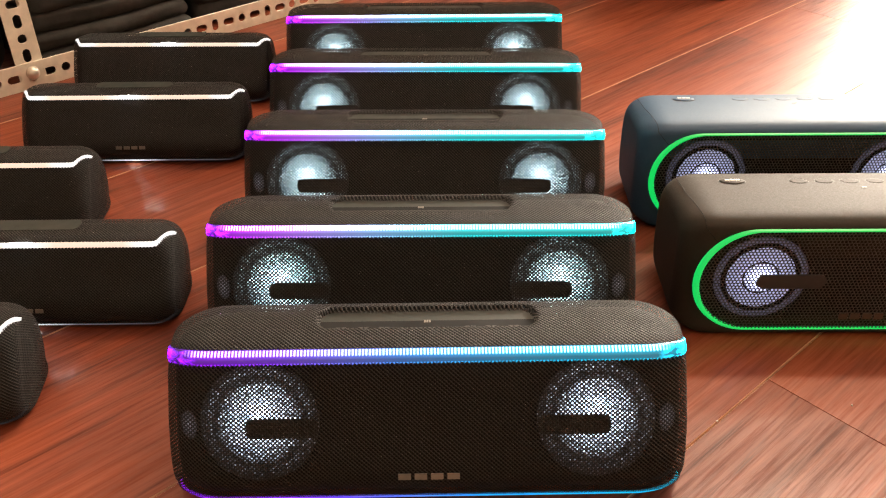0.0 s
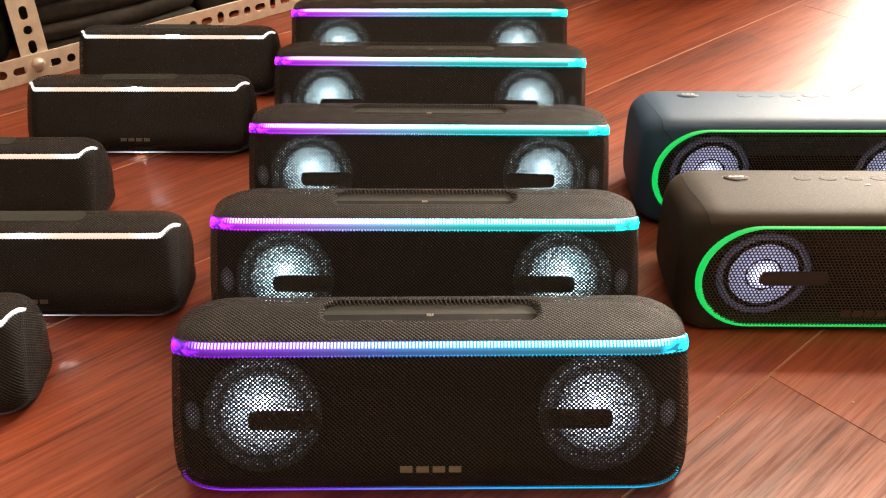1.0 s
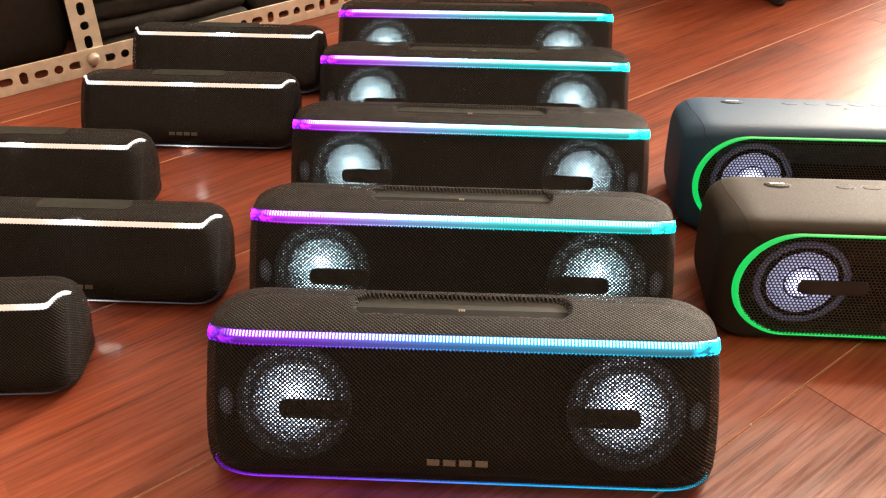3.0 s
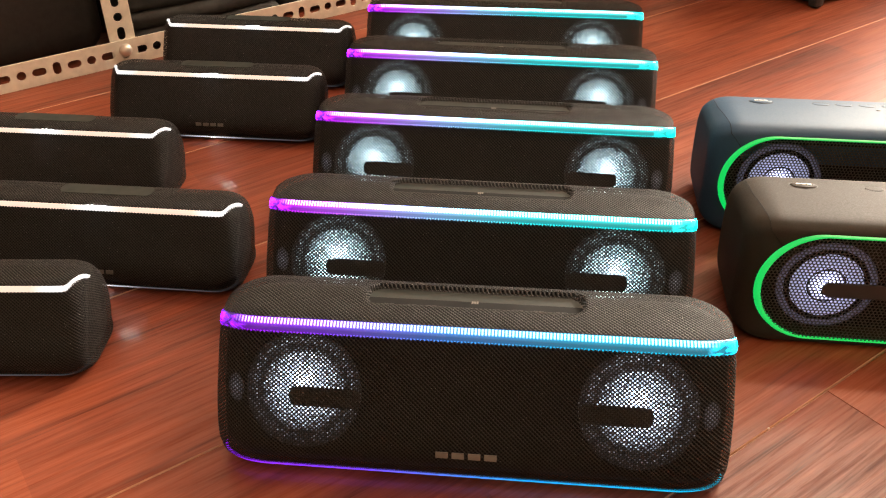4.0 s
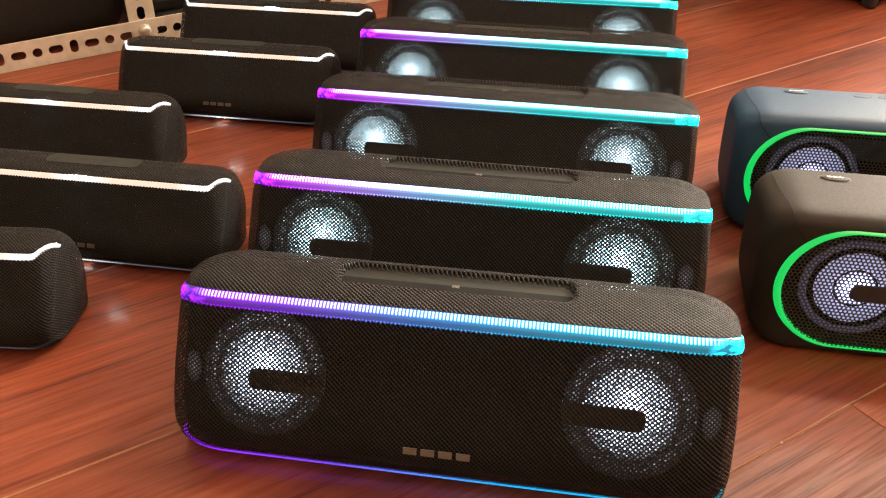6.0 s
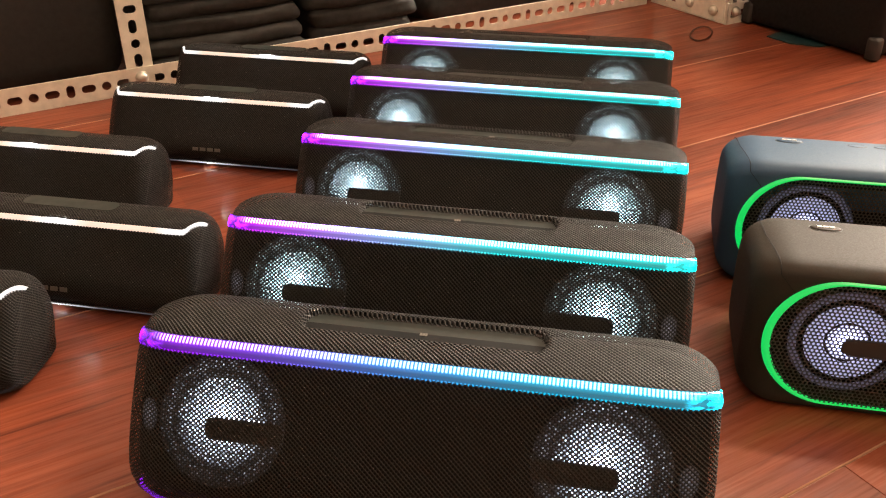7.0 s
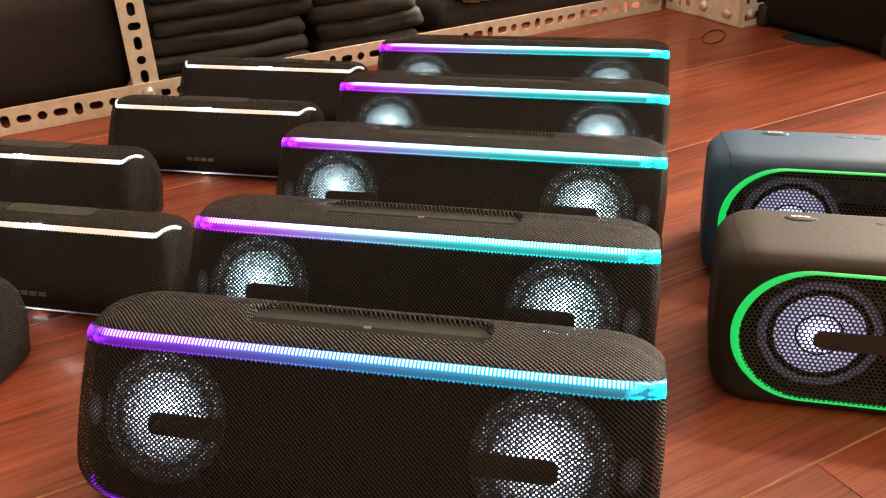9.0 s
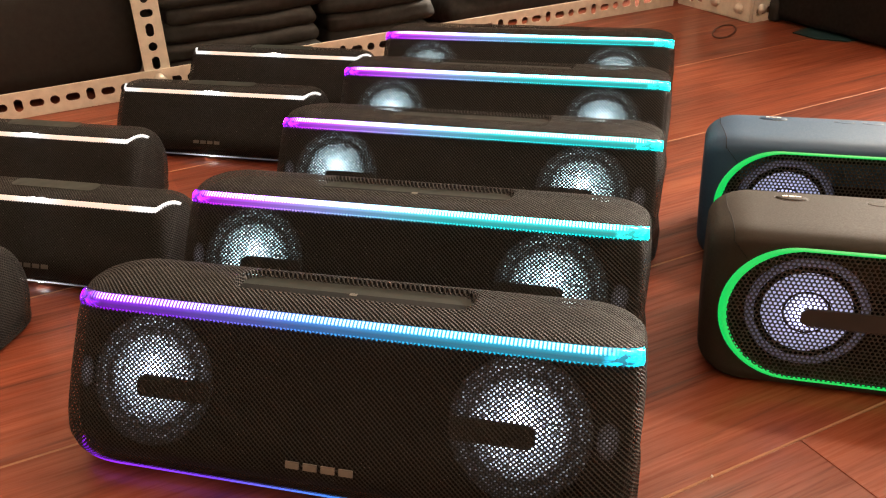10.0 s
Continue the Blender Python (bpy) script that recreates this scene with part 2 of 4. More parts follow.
FABRIC = fabric("black_knit_mesh", 0.0026)
FABRIC_SMALL = fabric("black_knit_mesh_fine", 0.0024)
LINER = plain("black_inner_plastic", (0.008, 0.008, 0.008), 0.7, shine=0.15)
PANEL = plain("dark_rubber_panel", (0.020, 0.025, 0.022), 0.50, grain=400, shine=0.35)
BADGE = plain("grey_metal_badge", (0.20, 0.19, 0.17), 0.45, 0.6)
STROBE = glow("strobe_light", (0.80, 0.84, 1.0), 0.5, 0.0100, 1.0)
VIOLET, CYAN = (0.30, 0.010, 0.90), (0.0, 0.42, 0.62)
BAR = light_bar("violet_to_cyan_light", [(0.03, (0.07, 0.001, 0.28)), (0.09, (0.28, 0.005, 0.85)), (0.22, (0.22, 0.04, 0.88)), (0.45, (0.05, 0.26, 0.80)), (0.70, (0.0, 0.42, 0.70)), (1.0, (0.0, 0.44, 0.62))], 5.0)
BAR_REAR = light_bar("violet_to_teal_light", [(0.03, (0.09, 0.002, 0.28)), (0.08, (0.46, 0.01, 0.85)), (0.18, (0.46, 0.10, 0.90)), (0.38, (0.24, 0.42, 0.80)), (0.60, (0.02, 0.58, 0.60)), (1.0, (0.0, 0.56, 0.54))], 8.0)
WARM, COOL = (0.98, 0.74, 0.58), (1.0, 0.97, 0.94)
WHITE_BAR = plain_bar("warm_white_light", [(0.0, COOL), (0.10, COOL), (0.15, WARM), (0.38, WARM), (0.46, COOL), (0.54, COOL), (0.62, WARM), (0.85, WARM), (0.90, COOL), (1.0, COOL)], 1.25)
LOW_BAR = plain_bar("base_light", [(0.02, VIOLET), (0.3, (0.16, 0.05, 0.85)), (0.6, (0.01, 0.30, 0.80)), (1.0, CYAN)], 1.6)
LOW_WHITE = plain_bar("white_foot_light", [(0.05, (0.04, 0.04, 0.045)), (0.34, (0.12, 0.12, 0.13)), (0.46, (0.9, 0.92, 0.95)), (0.54, (0.9, 0.92, 0.95)), (0.66, (0.12, 0.12, 0.13)), (0.95, (0.04, 0.04, 0.045))], 1.0)
SPOT = glow("white_led", (1.0, 0.98, 0.95), 130.0)
FOOT_SPOT = glow("white_foot_led", (1.0, 0.98, 0.95), 25.0)
DRIVER = glow("driver_light", (0.70, 0.82, 1.0), 5.0, 0.038, 1.6, (0, 0.0070, 0), True)
DRIVER_DIM = glow("driver_light_cyan", (0.64, 0.92, 1.0), 5.2, 0.038, 1.6, (0, 0.0070, 0), True)
GREEN = glow("green_ring_light", (0.0, 0.72, 0.12), 1.0)
HORN = glow("cone_light", (0.64, 0.67, 1.0), 3.6, 0.033, 2.4, falloff=((0.0, 1.0), (0.12, 0.7), (0.28, 0.22), (0.45, 0.10), (0.74, 0.07), (0.85, 0.016), (1.0, 0.010)))
SATIN_BLACK = plain("satin_black_rubber", (0.027, 0.022, 0.017), 0.68, grain=5000, amount=0.08, bump_mm=0.001, shine=0.16)
SATIN_BLUE = plain("satin_blue_rubber", (0.030, 0.070, 0.125), 0.58, grain=5000, amount=0.08, bump_mm=0.002, shine=0.25)
GRILLE = grille("black_perforated_steel", 0.0026)
WOOD = wood("red_brown_laminate")
SEAM = plain("joint_core", (0.20, 0.075, 0.036), 0.8)
SEAM_LIGHT = plain("worn_board_edge", (0.42, 0.21, 0.12), 0.5)
STEEL = plain("cream_painted_steel", (0.75, 0.71, 0.61), 0.42, 0.0, grain=90, amount=0.18)
CHROME = plain("zinc_bolt", (0.70, 0.66, 0.58), 0.32, 0.6)
CLOTH = plain("black_nylon_cloth", (0.010, 0.0088, 0.0075), 0.75, grain=500, amount=0.35, bump_mm=0.4)
CASE = plain("black_textured_vinyl", (0.011, 0.010, 0.0095), 0.62, grain=700, amount=0.3, bump_mm=0.2)
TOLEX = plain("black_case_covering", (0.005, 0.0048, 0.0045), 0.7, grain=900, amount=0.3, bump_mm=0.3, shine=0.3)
PAINT = plain("beige_wall_paint", (0.30, 0.25, 0.19), 0.8, grain=30, amount=0.05)
WHITE_PAINT = plain("white_paint", (0.8, 0.78, 0.74), 0.7, grain=30, amount=0.04)
RUBBER = plain("black_rubber", (0.02, 0.018, 0.017), 0.6)
RING_SHADE = plain("brown_ring_shade", (0.085, 0.028, 0.016), 0.7)
TEAL = plain("dark_teal_card", (0.006, 0.034, 0.038), 0.5)


# ---- mesh helpers ----
def part(name, bm, mat, parent=None, label="", smooth=True):
    me = bpy.data.meshes.new(name)
    bmesh.ops.recalc_face_normals(bm, faces=bm.faces)
    bm.normal_update()
    bm.to_mesh(me)
    bm.free()
    for m in mat if isinstance(mat, (list, tuple)) else [mat]:
        me.materials.append(m)
    if smooth:
        for p in me.polygons:
            p.use_smooth = len(p.vertices) <= 4
    ob = new(name, me)
    if parent:
        ob.parent = parent
    if label:
        ob["label"] = label
    return ob


def box(bm, x0, x1, y0, y1, z0, z1, bevel=0.0, segments=2):
    r = bmesh.ops.create_cube(bm, size=1.0, matrix=Matrix.Translation(((x0 + x1) / 2, (y0 + y1) / 2, (z0 + z1) / 2)) @ Matrix.Diagonal((x1 - x0, y1 - y0, z1 - z0, 1)))
    if bevel:
        edges = {e for v in r["verts"] for e in v.link_edges}
        bmesh.ops.bevel(bm, geom=list(edges), offset=bevel, segments=segments, profile=0.5, affect="EDGES")
    return bm


def spline(points, count, closed=True):
    """A Catmull-Rom curve through the points, evenly spaced by length."""
    n, dense = len(points), []
    for i in range(n if closed else n - 1):
        p = [np.array(points[(i + k) % n if closed else min(max(i + k, 0), n - 1)], float) for k in (-1, 0, 1, 2)]
        for s in np.linspace(0, 1, 24, endpoint=False):
            dense.append(0.5 * (2 * p[1] + (p[2] - p[0]) * s + (2 * p[0] - 5 * p[1] + 4 * p[2] - p[3]) * s**2 + (3 * p[1] - p[0] - 3 * p[2] + p[3]) * s**3))
    dense.append(np.array(points[0] if closed else points[-1], float))
    dense = np.array(dense)
    length = np.r_[0, np.cumsum(np.linalg.norm(np.diff(dense, axis=0), axis=1))]
    at = np.linspace(0, length[-1], count + (1 if closed else 0))
    out = np.stack([np.interp(at, length, dense[:, k]) for k in range(dense.shape[1])], 1)
    return (out[:-1] if closed else out), length[-1]


def loft(bm, rings, us, vs, cap=True):
    """Skin over closed rings of points, with UVs in metres."""
    uvl = bm.loops.layers.uv.verify()
    rows = [[bm.verts.new(p) for p in ring] for ring in rings]
    n = len(rows[0])
    for i in range(len(rows) - 1):
        for j in range(n):
            k = (j + 1) % n
            f = bm.faces.new((rows[i][j], rows[i + 1][j], rows[i + 1][k], rows[i][k]))
            vk = vs[j + 1]
            for loop, uv in zip(f.loops, ((us[i], vs[j]), (us[i + 1], vs[j]), (us[i + 1], vk), (us[i], vk))):
                loop[uvl].uv = uv
    if cap:
        for row, flip in ((rows[0], False), (rows[-1], True)):
            f = bm.faces.new(row[::-1] if flip else row)
            for loop in f.loops:
                loop[uvl].uv = (loop.vert.co.y, loop.vert.co.z)
    return bm


# ---- the knit-covered speakers ----
PROFILE = [(0.040, 0.0), (0.010, 0.0), (-0.012, 0.0), (-0.0225, 0.0012), (-0.0300, 0.0055), (-0.0350, 0.0125), (-0.0368, 0.0215), (-0.0325, 0.0340), (-0.0233, 0.0500), (-0.0130, 0.0680), (-0.0061, 0.0800), (0.0, 0.0880), (0.006, 0.0905), (0.014, 0.0912), (0.030, 0.0912), (0.040, 0.0898), (0.048, 0.0860), (0.055, 0.0790), (0.061, 0.0660), (0.064, 0.0460), (0.062, 0.0220), (0.054, 0.0040)]
RING, RING_LENGTH = spline(PROFILE, 150)
CENTRE = np.array((0.016, 0.044))
FACE_UP = Vector((0.0, 0.4978, 0.8673))
FACE_OUT = Vector((0.0, -0.8673, 0.4978))


def nearest(p):
    return int(np.argmin(np.linalg.norm(RING - np.array(p), axis=1)))


def outward(ring):
    t = np.roll(ring, -1, 0) - np.roll(ring, 1, 0)
    n = np.stack([-t[:, 1], t[:, 0]], 1)
    return n / np.linalg.norm(n, axis=1)[:, None]


NORMALS = outward(RING)


def stations(half, radius, inset, middle=120, ends=12):
    """Places along the body with the shrink of the section there: straight, then a quarter round."""
    out = [(float(x), 0.0) for x in np.linspace(-(half - radius), half - radius, middle)]
    arc = [(half - radius + radius * math.sin(a), inset * (1 - math.cos(a))) for a in np.linspace(0, math.pi / 2, ends + 1)[1:]]
    return [(-x, i) for x, i in reversed(arc)] + out + arc


def section(inset, raised=0.0, flat=0.4, back=1.5):
    """The profile towards an end: the front draws back, the rear draws in further, the top sinks a little."""
    ring = RING + NORMALS * raised
    y = ring[:, 0] + inset * np.interp(RING[:, 0], (-0.04, 0.006, 0.045, 0.07), (0.95, 0.85, -back, -back))
    z = CENTRE[1] + (ring[:, 1] - CENTRE[1]) * (1 - inset * flat / 0.047)
    return np.stack([y, z], 1)


def widen(x, z):
    """The ends bulge outwards at mid height and draw in towards the foot."""
    k = min(1.0, max(0.0, (abs(x) - 0.085) / 0.06))
    more = np.interp(z, (0.0, 0.006, 0.020, 0.050, 0.075, 0.090), (-0.0050, -0.0030, 0.0006, 0.0022, 0.0018, 0.0004))
    return x + math.copysign(float(more) * k * k * (3 - 2 * k), x)


def tray_depth(x, y, half_x, half_y, mid_y, corner, deep):
    qx, qy = abs(x) - half_x + corner, abs(y - mid_y) - half_y + corner
    d = math.hypot(max(qx, 0), max(qy, 0)) + min(max(qx, qy), 0) - corner
    s = min(1, max(0, (0.0004 - d) / 0.0016))
    return deep * s * s * (3 - 2 * s)


def shell(half, radius, inset, raised=0.0, tray=None, bulge=0.0, flat=0.4, back=1.5):
    bm = bmesh.new()
    rings, us = [], []
    arc = 0.0
    st = stations(half, radius, inset)
    if bulge:
        dome = [(half + bulge * (1 - (1 - u) ** 2), inset + 0.03 * u) for u in (0.06, 0.15, 0.3, 0.5, 0.75, 1.0)]
        st = [(-x, i) for x, i in reversed(dome)] + st + dome
    last = None
    for x, i in st:
        s = section(min(i, inset), raised, flat, back)
        if i > inset:
            mid = s.mean(0)
            s = mid + (s - mid) * (1 - 22 * (i - inset))
        if last is not None:
            arc += math.hypot(x - last[0], i - last[1])
        last = (x, i)
        us.append(arc)
        rings.append([Vector((widen(x, z), y, z - (tray_depth(x, y, *tray) if tray and z > 0.07 else 0.0))) for y, z in s])
    vs = list(np.linspace(0, RING_LENGTH, len(RING) + 1))
    mid = us[-1] / 2
    loft(bm, rings, [u - mid for u in us], vs)
    # the end discs are cut from flat cloth
    uvl = bm.loops.layers.uv.verify()
    bm.normal_update()
    for f in bm.faces:
        if abs(f.normal.x) > 0.80:
            for corner in f.loops:
                corner[uvl].uv = (corner.vert.co.y, corner.vert.co.z)
    return bm


def strip(half, radius, inset, j0, j1, raised, rise=0.0, rise_from=0.0, steps=5, over=0.0, flat=0.4, back=1.5):
    """A band on the body between two places of the profile, which may climb over the ends."""
    bm = bmesh.new()
    uvl = bm.loops.layers.uv.verify()
    idx = np.arange(len(RING))
    rows = []
    arc, last = 0.0, None
    run = stations(half, radius, inset)
    if over:
        run = [(-half - over, inset)] + run + [(half + over, inset)]
    for x, i in run:
        sec, out = section(i, 0.0, flat, back), NORMALS
        up = 0.0
        if rise and abs(x) > rise_from:
            k = min(1.0, (abs(x) - rise_from) / (half - 0.002 - rise_from))
            up = rise * (k * k * (3 - 2 * k))
        row = []
        for q in range(steps + 1):
            j = j0 + (j1 - j0) * (0.5 + (q / steps - 0.5) * (1 + 0.12 * up)) + up
            a = raised * (math.sin(math.pi * q / steps) ** 0.5 if 0 < q < steps else -0.6)
            p = [np.interp(j, idx, sec[:, c]) + a * np.interp(j, idx, out[:, c]) for c in (0, 1)]
            grow = min(1, i / inset) if inset else 0
            row.append(bm.verts.new((widen(x, p[1]) + math.copysign((a * 0.5 + 0.0002) * grow, x), p[0], p[1])))
        if last is not None:
            arc += math.hypot(x - last[0], i - last[1])
        last = (x, i)
        rows.append((arc, row))
    mid = rows[-1][0] / 2
    for (u0, r0), (u1, r1) in zip(rows, rows[1:]):
        for q in range(steps):
            f = bm.faces.new((r0[q], r1[q], r1[q + 1], r0[q + 1]))
            for loop, uv in zip(f.loops, ((u0 - mid, q / steps), (u1 - mid, q / steps), (u1 - mid, (q + 1) / steps), (u0 - mid, (q + 1) / steps))):
                loop[uvl].uv = uv
    return bm


def on_face(x, up, out, z_mid=0.0555):
    """A point over the sloping front, from its middle."""
    base = Vector((x, -0.0325 + (z_mid - 0.034) * 0.5739, z_mid))
    return base + FACE_UP * up + FACE_OUT * out


def driver_lamp(side, out):
    """The lit cone of a driver behind the mesh."""
    bm = bmesh.new()
    uvl = bm.loops.layers.uv.verify()
    rings, turns, radius = 10, 64, 0.0335
    grid = {}
    for r in range(rings + 1):
        for a in range(turns):
            rr, w = radius * (r + 0.15) / (rings + 0.15), 2 * math.pi * a / turns
            u, v = rr * math.cos(w), rr * math.sin(w)
            grid[r, a] = (bm.verts.new(on_face(side * 0.0945 + u, v, out + 0.0006 * (1 - rr / radius))), (u, v))
    for r in range(rings):
        for a in range(turns):
            quad = [grid[r, a], grid[r + 1, a], grid[r + 1, (a + 1) % turns], grid[r, (a + 1) % turns]]
            f = bm.faces.new([q[0] for q in quad])
            for loop, q in zip(f.loops, quad):
                loop[uvl].uv = q[1]
    bmesh.ops.recalc_face_normals(bm, faces=bm.faces)
    return bm


def strobe(side, half=0.1455, radius=0.028, inset=0.0125):
    """A small upright oval lamp behind the mesh, following the round of the end."""
    bm = bmesh.new()
    uvl = bm.loops.layers.uv.verify()
    rows = []
    for r in (0.05, 0.4, 0.7, 1.0):
        row = []
        for a in np.linspace(0, 2 * math.pi, 24, endpoint=False):
            x = 0.1345 + 0.0048 * r * math.cos(a)
            k = max(0.0, (x - half + radius) / radius)
            p = on_face(side * x, -0.002 + 0.0082 * r * math.sin(a), -0.0020) + Vector((0, 0.95 * inset * (1 - math.sqrt(1 - k * k)), 0))
            row.append((bm.verts.new(p), r * 0.0082))
        rows.append(row)
    for p, q in zip(rows, rows[1:]):
        for a in range(24):
            b = (a + 1) % 24
            quad = (p[a], q[a], q[b], p[b])
            f = bm.faces.new([v for v, _ in quad])
            for loop, (_, r) in zip(f.loops, quad):
                loop[uvl].uv = (r, 0)
    return bm


def bars(bm, count, width, height, gap, place, thick=0.0006):
    """A row of plain bars; place(u, v, w) lays them on a surface."""
    for k in range(count):
        u = (k - (count - 1) / 2) * (width + gap)
        corners = [(u + sx * width / 2, sv * height / 2) for sx, sv in ((-1, -1), (1, -1), (1, 1), (-1, 1))]
        low = [bm.verts.new(place(a, b, -0.0002)) for a, b in corners]
        high = [bm.verts.new(place(a, b, thick)) for a, b in corners]
        bm.faces.new(high)
        for i in range(4):
            bm.faces.new((low[i], low[(i + 1) % 4], high[(i + 1) % 4], high[i]))
    return bm


def rounded_plate(hx, hy, corner, z, thick, place, segments=8):
    """A rounded rectangle plate; place(u, v, w) lays it on a surface."""
    bm = bmesh.new()
    uvl = bm.loops.layers.uv.verify()
    pts = []
    for q, (cx, cy) in enumerate(((1, 1), (-1, 1), (-1, -1), (1, -1))):
        for a in np.linspace(q * 90, q * 90 + 90, segments + 1):
            pts.append((cx * (hx - corner) + corner * math.cos(radians(a)), cy * (hy - corner) + corner * math.sin(radians(a))))
    low = [bm.verts.new(place(u, v, z)) for u, v in pts]
    high = [bm.verts.new(place(u, v, z + thick)) for u, v in pts]
    top = bm.faces.new(high)
    for loop, p in zip(top.loops, pts):
        loop[uvl].uv = p
    n = len(pts)
    for i in range(n):
        bm.faces.new((low[i], low[(i + 1) % n], high[(i + 1) % n], high[i]))
    return bm


def oval(place, rx, ry, tube, turns=28, around=6):
    bm = bmesh.new()
    rows = []
    for a in range(turns):
        w = 2 * math.pi * a / turns
        row = []
        for q in range(around):
            t = 2 * math.pi * q / around
            r = tube * math.cos(t)
            row.append(bm.verts.new(place((rx + r) * math.cos(w), (ry + r) * math.sin(w), tube * math.sin(t))))
        rows.append(row)
    for a, b in zip(rows, rows[1:] + rows[:1]):
        for q in range(around):
            bm.faces.new((a[q], b[q], b[(q + 1) % around], a[(q + 1) % around]))
    return bm


def disc(place, rx, ry, dome, turns=28):
    bm = bmesh.new()
    rows = []
    for r, h in ((1.0, -0.0006), (0.96, dome * 0.4), (0.8, dome * 0.8), (0.4, dome)):
        rows.append([bm.verts.new(place(rx * r * math.cos(2 * math.pi * a / turns), ry * r * math.sin(2 * math.pi * a / turns), h)) for a in range(turns)])
    for p, q in zip(rows, rows[1:]):
        for a in range(turns):
            b = (a + 1) % turns
            bm.faces.new((p[a], p[b], q[b], q[a]))
    bm.faces.new(rows[-1])
    return bm


TRAY = (0.0635, 0.0100, 0.0290, 0.0085, 0.0046)
J_BAR = (nearest((-0.0045, 0.0825)), nearest((0.0042, 0.0902)))
J_LOW = (nearest((-0.0285, 0.0043)), nearest((-0.0315, 0.0073)))


def knit_speaker(driver_mat, bar_mat):
    thing = new("portable_speaker")
    half, radius, inset = 0.1455, 0.028, 0.0125
    part("fabric_body", shell(half, radius, inset, tray=TRAY, bulge=0.0012), FABRIC, thing)
    part("inner_shell", shell(half - 0.0035, radius, inset, raised=-0.0042), LINER, thing)
    j = sorted(J_BAR)
    part("light_bar", strip(half - 0.0002, radius, inset, j[0], j[1], 0.0013, over=0.0002), bar_mat, thing, "ribbed clear light bar glowing violet to cyan")
    j = sorted(J_LOW)
    part("base_light", strip(half - 0.002, radius, inset, j[0], j[1], 0.0009, steps=3), LOW_BAR, thing, "thin glowing line along the foot")
    for side in (-1, 1):
        part("driver_light", driver_lamp(side, -0.0026), driver_mat, thing, "white glowing driver ring behind the mesh")
        part("tongue", rounded_plate(0.0205, 0.0056, 0.0045, -0.0014, 0.0006, lambda u, v, w: on_face(side * 0.0820 + u, v - 0.0035, w)), RUBBER, thing, "dark tongue across the driver", smooth=False)
        part("strobe", strobe(side), STROBE, thing, "small white strobe light behind the mesh")
    top = lambda u, v, w: Vector((u, 0.0290 + v, 0.0866 + w))
    panel = part("control_panel", rounded_plate(0.0625, 0.0090, 0.0075, -0.0004, 0.0008, top), PANEL, thing, "dark grey rubber button panel", smooth=False)
    part("tag_mark", bars(bmesh.new(), 3, 0.0011, 0.0022, 0.0003, lambda u, v, w: top(u, v, w + 0.0005), 0.0002), BADGE, panel, smooth=False)
    for u0 in (-0.050, -0.037, -0.025, 0.025, 0.037, 0.050):
        part("button_mark", bars(bmesh.new(), 2, 0.0026, 0.0012, 0.0008, lambda u, v, w: top(u + u0, v - 0.0055, w + 0.0005), 0.0003), RUBBER, panel, smooth=False)
    part("badge", bars(bmesh.new(), 4, 0.0070, 0.0036, 0.0022, lambda u, v, w: Vector((u, -0.0353, 0.0275)) + Vector((0, 0.33, 0.94)) * v + Vector((0, -0.94, 0.33)) * w, 0.0007), BADGE, thing, "row of grey metal bars", smooth=False)
    return thing


def stand(x0, y0, x1, y1, s=1.0):
    """The pose of a speaker whose light bar runs from one plan point to the other."""
    return pose((x0 + x1) / 2, (y0 + y1) / 2, 0, 0, 0, math.degrees(math.atan2(y1 - y0, x1 - x0)))


BIG = [(-0.1450, 0.0, 0.1430, 0.0), (-0.1502, 0.1284, 0.1379, 0.1240), (-0.1482, 0.2698, 0.1393, 0.2620), (-0.1484, 0.4083, 0.1395, 0.3992), (-0.1498, 0.5370, 0.1382, 0.5326)]
LABEL = "black mesh portable speaker with lit violet-cyan bar on wooden floor"
first = knit_speaker(DRIVER, BAR)
tagged(first, LABEL, "speaker", "row of large lit speakers")
first.matrix_basis = stand(*BIG[0])
second = knit_speaker(DRIVER_DIM, BAR_REAR)
tagged(second, LABEL, "speaker", "row of large lit speakers")
second.matrix_basis = stand(*BIG[1])
for ends in BIG[2:]:
    copy_thing(second, stand(*ends))


